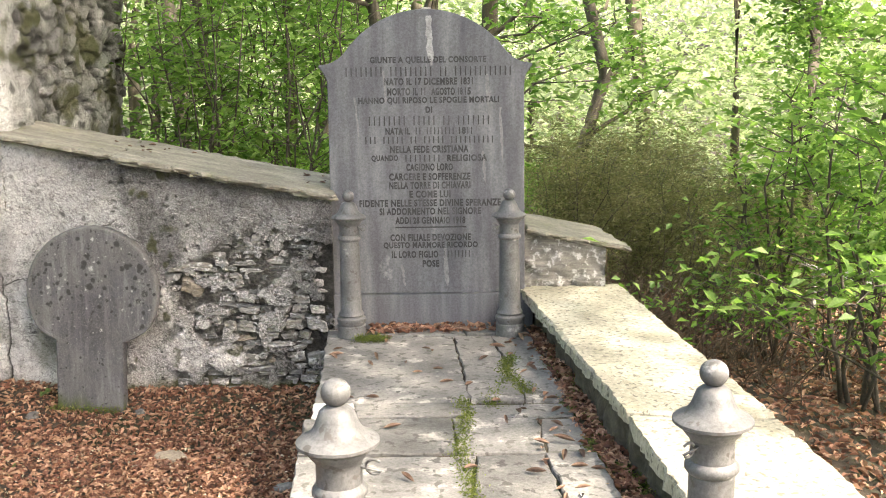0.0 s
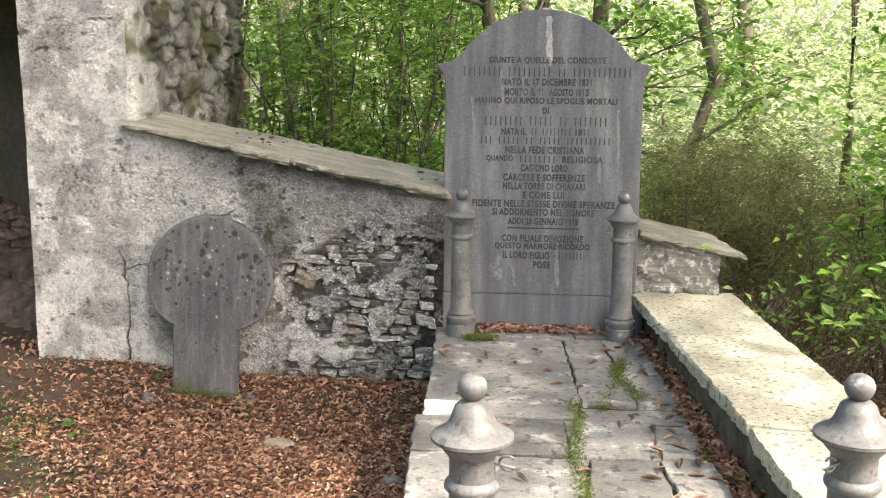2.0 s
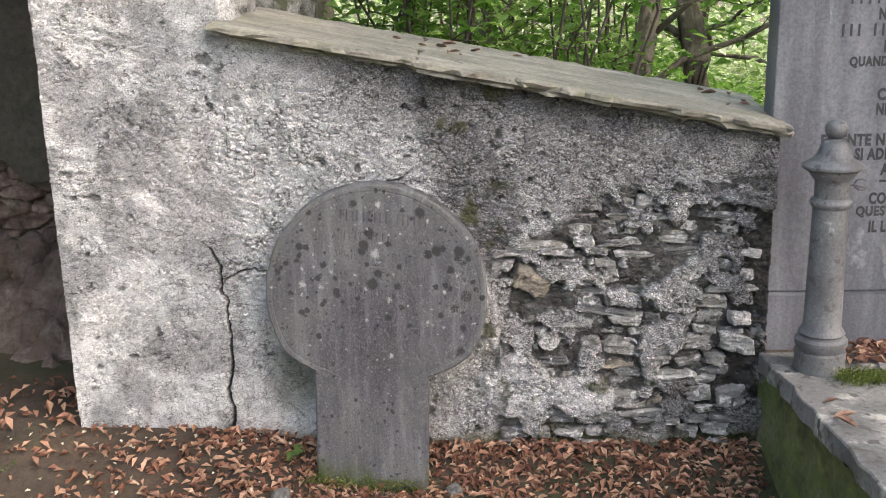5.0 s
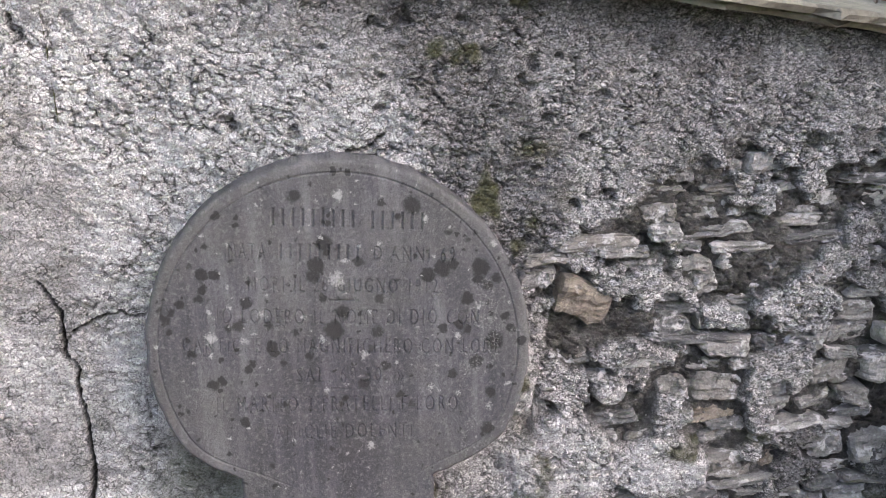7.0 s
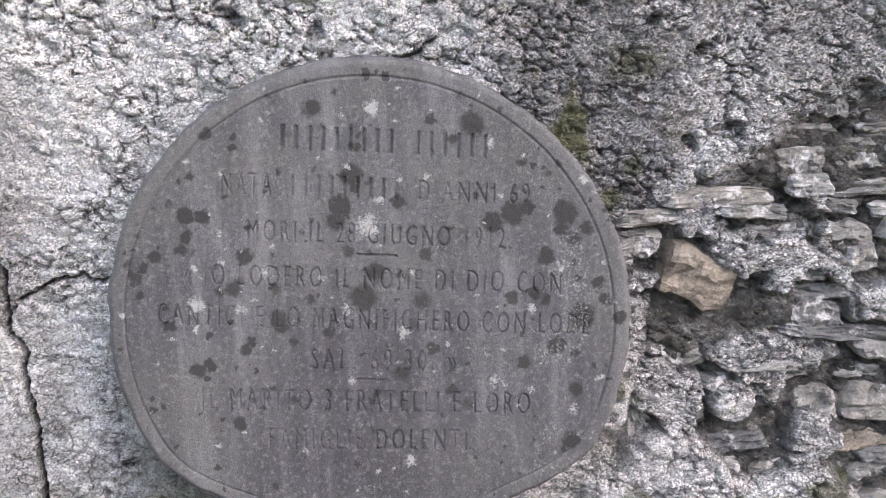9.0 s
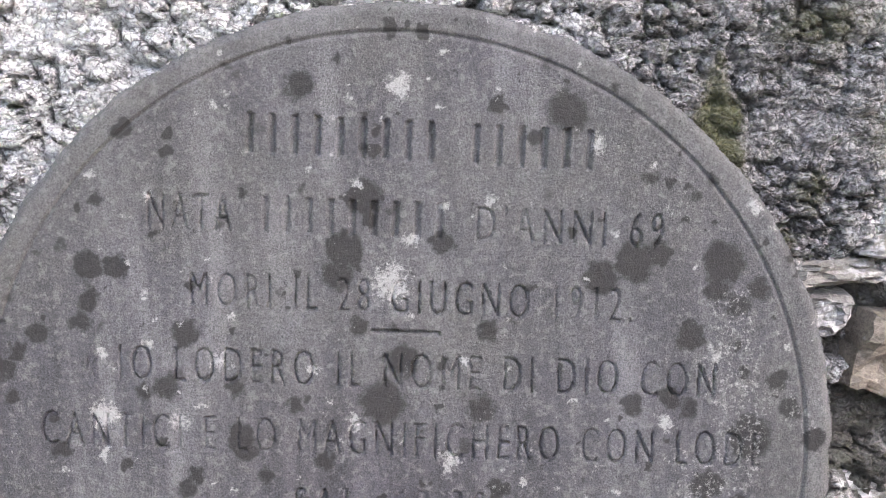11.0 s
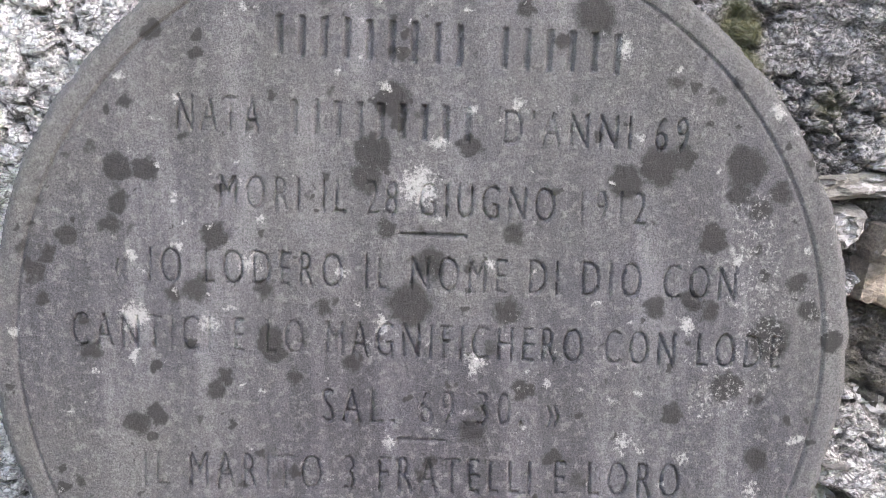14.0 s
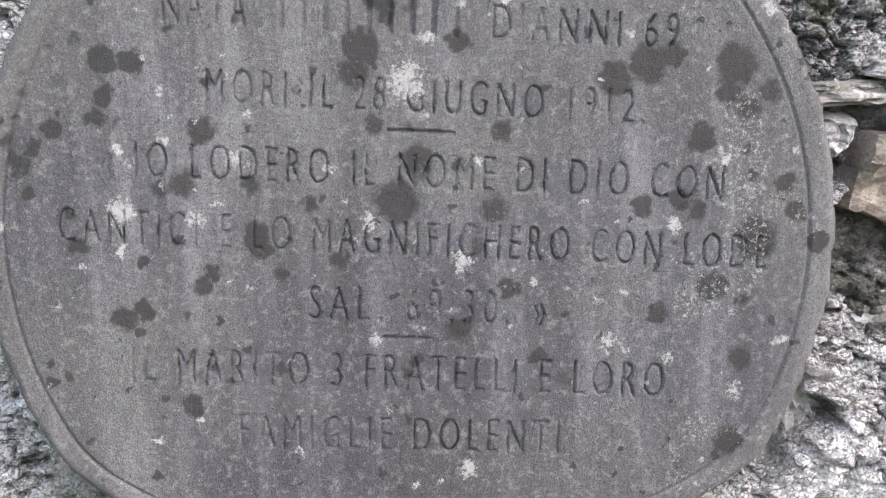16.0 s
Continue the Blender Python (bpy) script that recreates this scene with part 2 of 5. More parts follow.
CAP = mineral("grey-green slate capping", (0.128, 0.119, 0.093), (0.204, 0.191, 0.153), (0.306, 0.289, 0.238), 5, 60, 0.85, 0.003, (0.16, 0.16, 0.09), 6.0, 0.56, stretch=(0.5, 2.5, 4), spots=(0.1, 0.095, 0.085), spot_scale=30, spot_at=0.66)
BENCH = mineral("pale lichened bench slab", (0.27, 0.255, 0.195), (0.39, 0.372, 0.288), (0.50, 0.485, 0.395), 5, 60, 0.85, 0.003, (0.27, 0.25, 0.17), 9.0, 0.57, stretch=(1, 0.6, 1), spots=(0.17, 0.16, 0.125), spot_scale=46, spot_at=0.58)
MARBLE = mineral("weathered grey marble", (0.078, 0.080, 0.092), (0.118, 0.121, 0.134), (0.190, 0.193, 0.203), 2.5, 120, 0.6, 0.0004, (0.38, 0.38, 0.38), 5.0, 0.64, stretch=(6, 1, 0.7))
FLAG = mineral("grey flagstone", (0.085, 0.084, 0.080), (0.150, 0.148, 0.142), (0.245, 0.238, 0.222), 4, 75, 0.75, 0.004, (0.46, 0.44, 0.40), 8.0, 0.57, spots=(0.075, 0.073, 0.066), spot_scale=26, spot_at=0.58, per_piece=0.3)
FLAG_SIDE = mineral("mossy platform masonry", (0.06, 0.07, 0.03), (0.11, 0.13, 0.04), (0.18, 0.18, 0.10), 8, 50, 0.95, 0.010, (0.10, 0.14, 0.025), 5.0, 0.46)
IRON = mineral("grey painted cast iron", (0.075, 0.076, 0.078), (0.112, 0.113, 0.115), (0.160, 0.161, 0.162), 12, 130, 0.5, 0.0008, (0.42, 0.42, 0.41), 13.0, 0.60, spots=(0.07, 0.066, 0.062), spot_scale=38, spot_at=0.63)
LETTER = mineral("dark lead lettering", (0.02, 0.02, 0.022), (0.03, 0.03, 0.032), (0.07, 0.07, 0.074), 14, 200, 0.6, 0.0002)
SIDE = mineral("damp earthy rubble", (0.05, 0.042, 0.03), (0.10, 0.085, 0.06), (0.17, 0.15, 0.11), 8, 50, 0.95, 0.010, (0.085, 0.11, 0.025), 4.0, 0.58)
EARTH = mineral("leaf mould earth", (0.024, 0.018, 0.012), (0.046, 0.033, 0.022), (0.085, 0.060, 0.040), 3, 45, 0.95, 0.012, (0.028, 0.036, 0.013), 1.3, 0.52)
# INNER and DEBRIS carry the dimness of the chapel in their colour
INNER = mineral("shaded inner plaster", (0.048, 0.043, 0.033), (0.072, 0.066, 0.051), (0.093, 0.084, 0.066), 2.2, 50, 0.95, 0.004, (0.12, 0.08, 0.055), 2.6, 0.58)
DEBRIS = mineral("shaded fallen rubble", (0.06, 0.045, 0.036), (0.115, 0.088, 0.074), (0.18, 0.15, 0.13), 9, 50, 0.95, 0.012, (0.09, 0.06, 0.045), 6, 0.55)
BARK = mineral("grey-brown bark", (0.05, 0.042, 0.032), (0.10, 0.085, 0.065), (0.17, 0.15, 0.12), 10, 60, 0.95, 0.004, (0.10, 0.11, 0.05), 3, 0.6, stretch=(1, 1, 0.25))
GREEN_SLAB = mineral("mossy leaning slab", (0.020, 0.024, 0.016), (0.032, 0.038, 0.027), (0.048, 0.054, 0.040), 5, 60, 0.9, 0.002, (0.08, 0.1, 0.03), 4, 0.52)
TWIG = mineral("dead twig", (0.06, 0.04, 0.028), (0.11, 0.075, 0.05), (0.17, 0.12, 0.085), 10, 60, 0.95, 0.001)
LIME = mineral("lime run", (0.2, 0.2, 0.2), (0.33, 0.33, 0.33), (0.45, 0.45, 0.44), 18, 120, 0.8, 0.0004)
LIME_FAINT = mineral("faint lime run", (0.15, 0.15, 0.155), (0.19, 0.19, 0.195), (0.25, 0.25, 0.25), 18, 120, 0.8, 0.0004)
ASPHALT = mineral("pale track", (0.35, 0.35, 0.34), (0.5, 0.5, 0.49), (0.6, 0.6, 0.58), 3, 40, 0.9, 0.002)
MOSS = leaf_material("moss", (0.05, 0.075, 0.012), (0.10, 0.135, 0.022), (0.18, 0.20, 0.05), 0.3, 0.8)
LEAF = leaf_material("fresh broad leaf", (0.07, 0.155, 0.028), (0.15, 0.27, 0.055), (0.27, 0.39, 0.115), 0.58)
# paler than LEAF: sun glare and bright gaps are put into the colour
FAR_LEAF = leaf_material("far leaf with painted sunlight", (0.14, 0.20, 0.075), (0.37, 0.44, 0.26), (0.74, 0.76, 0.62), 0.5)
HEATH = leaf_material("heath needle", (0.13, 0.145, 0.06), (0.22, 0.23, 0.10), (0.33, 0.29, 0.17), 0.3, 0.7)
LITTER = leaf_material("dead leaf", (0.085, 0.037, 0.024), (0.24, 0.11, 0.068), (0.52, 0.34, 0.235), 0.12, 0.7)
PETAL = leaf_material("pale bud scale", (0.3, 0.25, 0.17), (0.45, 0.4, 0.3), (0.6, 0.56, 0.46), 0.2, 0.7)
WEED = leaf_material("weed leaf", (0.045, 0.09, 0.02), (0.07, 0.135, 0.03), (0.11, 0.175, 0.05), 0.35)


def plain(name, col, rough=0.6):
    m, n, links, bsdf = nodes_of(name)
    pos = n.new("ShaderNodeTexCoord").outputs["Object"]
    v = noise_tex(n, links, pos, 60, 4)
    links.new(mix(n, links, 1.0, col, ramp(n, links, v, ((0.3, (0.75,) * 3), (0.7, (1.2,) * 3))), "MULTIPLY"), bsdf.inputs["Base Color"])
    bsdf.inputs["Roughness"].default_value = rough
    return m


DRY_LEAF = mineral("curled dry leaf", (0.09, 0.047, 0.032), (0.18, 0.108, 0.074), (0.30, 0.21, 0.15), 30, 160, 0.7, 0.0006, per_piece=0.45)
RED = plain("red candle glass", (0.35, 0.01, 0.02), 0.25)
PINK = plain("pink petal", (0.30, 0.12, 0.165))


# ---- mesh helpers ----
def part(name, bm, material, parent=None, label="", smooth=False):
    me = bm
    if not isinstance(bm, bpy.types.Mesh):
        me = bpy.data.meshes.new(name)
        bm.to_mesh(me)
        bm.free()
    if not me.materials:
        me.materials.append(material)
    if smooth:
        me.polygons.foreach_set("use_smooth", [True] * len(me.polygons))
    ob = new(name, me)
    ob.parent = parent
    if label:
        ob["label"] = label
    return ob


def array_mesh(name, verts, quads, attrs=None, smooth=True):
    me = bpy.data.meshes.new(name)
    verts, quads = np.asarray(verts, dtype=np.float32), np.asarray(quads, dtype=np.int32)
    k = quads.shape[1]
    me.vertices.add(len(verts))
    me.vertices.foreach_set("co", verts.ravel())
    me.loops.add(quads.size)
    me.loops.foreach_set("vertex_index", quads.ravel())
    me.polygons.add(len(quads))
    me.polygons.foreach_set("loop_start", np.arange(0, quads.size, k, dtype=np.int32))
    me.polygons.foreach_set("use_smooth", np.full(len(quads), smooth))
    for key, v in (attrs or {}).items():
        a = me.attributes.new(key, "FLOAT", "POINT")
        a.data.foreach_set("value", np.asarray(v, dtype=np.float32).ravel())
    me.update(calc_edges=True)
    me.validate()
    return me


def grid_quads(nu, nv, keep=None):
    i = np.arange(nu * nv).reshape(nv, nu)
    q = np.stack([i[:-1, :-1], i[:-1, 1:], i[1:, 1:], i[1:, :-1]], -1).reshape(-1, 4)
    return q if keep is None else q[keep.reshape(-1)]


def box(bm, x0, x1, y0, y1, z0, z1):
    v = [bm.verts.new((x, y, z)) for z in (z0, z1) for y in (y0, y1) for x in (x0, x1)]
    for f in ((0, 2, 3, 1), (4, 5, 7, 6), (0, 1, 5, 4), (2, 6, 7, 3), (1, 3, 7, 5), (0, 4, 6, 2)):
        bm.faces.new([v[k] for k in f])
    return v


def lathe(profile, sides=40):
    bm = bmesh.new()
    rings = []
    for r, z in profile:
        rings.append([bm.verts.new((r * math.cos(2 * math.pi * k / sides), r * math.sin(2 * math.pi * k / sides), z)) for k in range(sides)])
    for a, b in zip(rings, rings[1:]):
        for k in range(sides):
            bm.faces.new((a[k], a[(k + 1) % sides], b[(k + 1) % sides], b[k]))
    bm.faces.new(rings[0][::-1])
    bm.faces.new(rings[-1])
    return bm


def tube(bm, points, radii, sides=8):
    rings = []
    for i, p in enumerate(points):
        a, b = points[max(i - 1, 0)], points[min(i + 1, len(points) - 1)]
        q = (Vector(b) - Vector(a)).to_track_quat("Z", "Y")
        rings.append([bm.verts.new(Vector(p) + q @ Vector((radii[i] * math.cos(2 * math.pi * k / sides), radii[i] * math.sin(2 * math.pi * k / sides), 0))) for k in range(sides)])
    for a, b in zip(rings, rings[1:]):
        for k in range(sides):
            bm.faces.new((a[k], a[(k + 1) % sides], b[(k + 1) % sides], b[k]))
    bm.faces.new(rings[0][::-1])
    bm.faces.new(rings[-1])


def rough_slab(outline, thick, rng, wobble=0.006, cuts=0.05, worn=0.006, relief=0.003):
    """A flat stone: the outline (x, y) cut into short uneven edges, a worn upper rim, top at z = 0."""
    pts = []
    for (xa, ya), (xb, yb) in zip(outline, outline[1:] + outline[:1]):
        k = max(2, int(math.hypot(xb - xa, yb - ya) / cuts))
        for i in range(k):
            f = i / k
            j = wobble if i else 0.3 * wobble
            pts.append((xa + (xb - xa) * f + rng.uniform(-j, j), ya + (yb - ya) * f + rng.uniform(-j, j)))
    cx, cy = sum(p[0] for p in pts) / len(pts), sum(p[1] for p in pts) / len(pts)
    bm = bmesh.new()
    low = [bm.verts.new((x + rng.uniform(-wobble, wobble), y + rng.uniform(-wobble, wobble), -thick)) for x, y in pts]
    mid = [bm.verts.new((x, y, -worn - rng.uniform(0, relief))) for x, y in pts]
    top = []
    for x, y in pts:
        d = math.hypot(x - cx, y - cy) or 1
        s = 1 - min(0.4, worn * 1.6 / d)
        top.append(bm.verts.new((cx + (x - cx) * s, cy + (y - cy) * s, rng.uniform(-relief, relief) * 0.5)))
    n = len(pts)
    for a, b in ((low, mid), (mid, top)):
        for k in range(n):
            bm.faces.new((a[k], a[(k + 1) % n], b[(k + 1) % n], b[k]))
    bm.faces.new(top)
    bm.faces.new(low[::-1])
    bmesh.ops.recalc_face_normals(bm, faces=bm.faces)
    return bm


def leaf_mesh(name, at, size, rng, up=0.6, slim=0.55, fold=0.25):
    """Many small folded leaves at the given places. up: how far they turn their faces upwards."""
    n = len(at)
    size = np.broadcast_to(size, (n,))[:, None] * rng.uniform(0.6, 1.3, (n, 1))
    normal = rng.normal(size=(n, 3))
    normal[:, 2] = np.abs(normal[:, 2]) + up * 3
    normal /= np.linalg.norm(normal, axis=1, keepdims=True)
    along = np.cross(normal, rng.normal(size=(n, 3)))
    along /= np.linalg.norm(along, axis=1, keepdims=True)
    side = np.cross(normal, along)
    base, tip = at - along * size * 0.5, at + along * size * 0.5 - normal * size * fold * 0.5
    left = at + side * size * slim * 0.5 + normal * size * fold * 0.4
    right = at - side * size * slim * 0.5 + normal * size * fold * 0.4
    verts = np.stack([base, left, tip, right], 1).reshape(-1, 3)
    i = np.arange(n) * 4
    tris = np.concatenate([np.stack([i, i + 2, i + 1], -1), np.stack([i, i + 3, i + 2], -1)])
    return array_mesh(name, verts, tris, smooth=False)


def ground_height(x, y):
    x, y = np.asarray(x, float), np.asarray(y, float)
    z = 0.02 + 0.13 * np.exp(-(np.minimum(y, 0) / 0.22) ** 2) * step(2.3, 1.9, x) + 0.05 * step(0.0, -0.6, x) * step(-1.2, -0.2, y)
    z = z - 0.55 * step(2.3, 4.6, x) - 0.12 * step(0.4, 3.0, y) * step(-0.4, 0.4, x)
    far = np.hypot(x - 1, y - 2)
    z = z - 0.05 * np.clip(far - 6, 0, 14) + 0.03 * np.clip(far - 30, 0, 100)
    return z + 0.03 * (fbm(x * 1.3, y * 1.3, 4, 3) - 0.5) + 0.012 * (fbm(x * 9, y * 9, 3, 8) - 0.5)


# ---- ground ----
def axis(fine_from, fine_to, pitch, reach):
    a = list(np.arange(fine_from, fine_to, pitch))
    d, lo, hi = pitch, [fine_from], [a[-1]]
    while hi[-1] < reach:
        d *= 1.18
        lo.append(lo[-1] - d)
        hi.append(hi[-1] + d)
    return np.array(lo[:0:-1] + a + hi[1:])


gx, gy = np.meshgrid(axis(-2.6, 4.6, 0.04, 400), axis(-3.4, 2.0, 0.04, 400))
gz = ground_height(gx, gy)
ground = part("ground", array_mesh("ground", np.stack([gx, gy, gz], -1).reshape(-1, 3), grid_quads(gx.shape[1], gx.shape[0])), EARTH)
tagged(ground, "brown leaf-mould earth of a woodland clearing", "ground", kind="structure")


# ---- walls ----
def cap_line(x):
    return 1.255 - 0.2 * x


def bare_wall(x, z):
    """How far the plaster has fallen off the rubble: 1 bare, 0 covered."""
    edge = 0.31 + 0.30 * step(0.66, 0.95, z) + 0.16 * (fbm(x * 5, z * 5, 4, 21) - 0.5)
    field = step(0.0, 0.07, x - edge) * step(0.96, 0.86, z + 0.10 * (fbm(x * 6, z * 6, 3, 23) - 0.5)) * step(0.04, 0.14, cap_line(x) - z)
    cover = step(0.57, 0.63, fbm(x * 12, z * 15, 5, 37) + 0.02)
    lumps = np.zeros_like(x)
    for cx, cz, rx, rz in ((0.39, 0.335, 0.10, 0.10), (0.56, 0.295, 0.12, 0.065), (0.29, 0.52, 0.05, 0.12), (0.47, 0.47, 0.04, 0.03)):
        d = np.hypot((x - cx) / rx, (z - cz) / rz) + 0.9 * (fbm(x * 14, z * 14, 4, 39) - 0.5)
        lumps = np.maximum(lumps, step(1.05, 0.75, d))
    return field * (1 - cover) * (1 - lumps), field, lumps


def wall_front(x, z):
    """Relief of the old plaster and bared rubble: y of the face and what the surface is made of."""
    bare, field, lumps = bare_wall(x, z)
    plain = step(-0.36, -0.44, x)
    # roughcast clods at two sizes, laid in slightly drooping rows
    sx, sz = x + 0.016 * (fbm(x * 40, z * 40, 3, 51) - 0.5), z + 0.016 * (fbm(x * 40, z * 40, 3, 52) - 0.5) + 0.15 * x
    a1, a2, aw = cells(sx * 42, sz * 70, 13)
    c1, c2, cw = cells(sx * 88, sz * 140, 14)
    coarse = step(0.30, 0.65, fbm(x * 4.5, z * 4.5, 3, 57) + 0.30 * step(-0.45, 0.15, x) + 0.2 * field)
    cleft = step(0.14, 0.0, a2 - a1) * coarse * step(0.42, 0.6, fbm(x * 24, z * 30, 3, 58))
    lump, slow = fbm(x * 20, z * 26, 5, 6) - 0.5, fbm(x * 3, z * 3, 3, 7) - 0.5
    pits = step(0.72, 0.80, fbm(x * 22, z * 30, 3, 55)) * step(0.3, 0.6, fbm(x * 4, z * 4, 2, 56))
    out = (0.35 + 0.65 * coarse) * (0.006 * (1 - a1) + 0.006 * (aw - 0.5)) + 0.0035 * (1 - c1) + 0.003 * (cw - 0.5) - 0.007 * cleft
    out = (1 - 0.45 * plain) * out + 0.015 * lump + 0.030 * slow - 0.012 * pits
    out = out + field * (0.004 + 0.020 * (fbm(x * 9, z * 12, 3, 38) - 0.5)) + 0.012 * lumps - bare * (0.026 + 0.014 * (fbm(x * 30, z * 40, 3, 9) - 0.5))
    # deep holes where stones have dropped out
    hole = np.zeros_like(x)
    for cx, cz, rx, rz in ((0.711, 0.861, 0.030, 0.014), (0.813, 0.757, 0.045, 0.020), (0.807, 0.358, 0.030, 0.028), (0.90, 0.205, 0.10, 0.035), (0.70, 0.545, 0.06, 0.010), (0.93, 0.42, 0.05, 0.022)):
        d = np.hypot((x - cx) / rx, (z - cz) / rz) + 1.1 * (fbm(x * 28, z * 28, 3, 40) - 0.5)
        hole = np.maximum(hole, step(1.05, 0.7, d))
    out = out - 0.035 * hole
    # the crack beside the pier, and finer ones running from it and from behind the gravestone
    jag = 0.022 * (fbm(z * 30, z * 0 + 2, 4, 12) - 0.5)
    cx = -0.447 + 0.016 * step(0.66, 0.56, z) - 0.02 * step(0.42, 0.30, z) - 0.03 * step(0.70, 0.76, z) + jag
    wide = 0.0022 + 0.004 * step(0.5, 0.2, z)
    crack = step(wide + 0.0026, wide * 0.5, np.abs(x - cx)) * step(0.765, 0.745, z)
    side = 0.64 + 0.05 * np.sin((x + 0.45) * 14) + 0.05 * (fbm(x * 26, x * 0, 4, 15) - 0.5)
    crack = np.maximum(crack, 0.8 * step(0.004, 0.001, np.abs(z - side)) * step(-0.45, -0.44, x) * step(-0.30, -0.33, x))
    up = 0.95 + 0.6 * (x - 0.05) + 0.06 * (fbm(x * 26, x * 0, 4, 16) - 0.5)
    crack = np.maximum(crack, 0.8 * step(0.005, 0.001, np.abs(z - up)) * step(-0.10, -0.08, x) * step(0.12, 0.08, x))
    out = out - 0.02 * crack
    # darker just below the capping, and in patches towards the right end
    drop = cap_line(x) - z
    darken = 0.75 * step(0.20, 0.0, drop + 0.18 * (fbm(x * 6, z * 5, 4, 14) - 0.5)) * step(-0.3, 0.05, x)
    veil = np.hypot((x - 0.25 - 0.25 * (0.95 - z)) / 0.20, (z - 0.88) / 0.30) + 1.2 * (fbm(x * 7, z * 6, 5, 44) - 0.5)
    darken = np.maximum(darken, 0.68 * step(1.0, 0.35, veil))
    darken = np.maximum(darken, 0.42 * step(0.42, 0.10, drop + 0.35 * (fbm(x * 7, z * 6, 5, 45) - 0.5)) * step(0.12, 0.32, x))
    streak = step(0.08, 0.0, np.abs(x - 0.13 - 0.25 * np.maximum(drop - 0.1, 0) + 0.05 * (fbm(z * 9, z * 0, 3, 3) - 0.5))) * step(0.45, 0.05, drop)
    darken = np.maximum(darken, 0.9 * streak)
    darken = np.maximum(darken, 0.22 * step(0.40, 0.60, x) * step(0.35, 0.6, fbm(x * 6, z * 6, 4, 17)))
    darken = np.maximum(darken, 0.75 * step(0.68, 0.85, x + 0.2 * (fbm(x * 8, z * 8, 4, 18) - 0.5)) * step(0.46, 0.30, z + 0.1 * (fbm(x * 9, z * 9, 3, 20) - 0.5)))
    darken = np.maximum(darken, 0.7 * step(0.86, 1.02, x + 0.12 * (fbm(x * 8, z * 8, 3, 24) - 0.5)))
    darken = np.maximum(darken * (1 - plain), plain * 0.5 * step(0.40, 0.62, fbm(x * 11, z * 9, 5, 19)))
    moss = 0.8 * step(0.66, 0.76, fbm(x * 7, z * 9, 4, 16)) * field + 0.8 * step(0.07, 0.01, z - 0.15 + 0.08 * (fbm(x * 12, z * 4, 3, 2) - 0.5))
    moss = moss + 0.85 * step(0.66, 0.78, fbm(x * 16, z * 12, 3, 61)) * step(0.20, 0.05, np.abs(x - 0.24)) + 0.6 * step(0.12, 0.03, np.hypot(x + 0.26, (z - 0.38) * 0.7) + 0.08 * (fbm(x * 20, z * 20, 3, 62) - 0.5))
    grey = np.clip(0.18 + 0.72 * step(-0.30, 0.35, x + 0.5 * (fbm(x * 5, z * 5, 5, 63) - 0.5) + 0.25 * step(0.25, 0.0, drop)) - 0.55 * lumps, 0, 1) * (1 - 0.5 * plain)
    # how much shade is painted into cracks, pits, holes and clefts
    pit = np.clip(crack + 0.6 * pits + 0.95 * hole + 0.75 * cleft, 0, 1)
    return -out, dict(stone=bare, grey=grey, darken=np.clip(darken, 0, 1), moss=np.clip(moss, 0, 0.9), pit=pit)


def wall_sheet(name, xs, low, high, back, material):
    """A wall with a modelled front sheet between two heights, closed behind to its thickness."""
    nu = len(xs)
    nv = int(np.max(high - low) / 0.0028)
    u, v = np.meshgrid(xs, np.linspace(0, 1, nv))
    z = low + v * (high - low)
    y, attrs = wall_front(u, z)
    front = np.stack([u, y, z], -1).reshape(-1, 3)
    quads = grid_quads(nu, nv)
    edge = np.concatenate([np.arange(nu), np.arange(1, nv) * nu + nu - 1, (nv - 1) * nu + np.arange(nu - 2, -1, -1), np.arange(nv - 2, 0, -1) * nu])
    lip, rim = front[edge].copy(), front[edge].copy()
    rim[:, 1] = back
    k, m = len(front), len(edge)
    ring = np.arange(m)
    sides = np.stack([k + ring, k + m + ring, k + m + (ring + 1) % m, k + (ring + 1) % m], -1)
    attrs = {key: np.concatenate([a.ravel(), a.ravel()[edge], a.ravel()[edge]]) for key, a in attrs.items()}
    return part(name, array_mesh(name, np.concatenate([front, lip, rim]), np.concatenate([quads, sides]), attrs), material)


PIER_N = 170
WALL_X = np.concatenate([np.linspace(-0.90, -0.40, PIER_N), np.linspace(-0.397, 1.08, 500)])
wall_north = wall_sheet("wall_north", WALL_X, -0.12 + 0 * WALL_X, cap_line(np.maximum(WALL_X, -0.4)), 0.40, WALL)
tagged(wall_north, "low cemetery wall of rubble under flaking grey-white plaster", "wall", kind="structure")
pier = wall_sheet("wall_chapel_pier", WALL_X[:PIER_N], cap_line(-0.4) + 0 * WALL_X[:PIER_N], 2.6 + 0 * WALL_X[:PIER_N], 0.45, WALL)
tagged(pier, "rough whitewashed plaster pier of a ruined chapel, cracked", "wall", kind="structure")

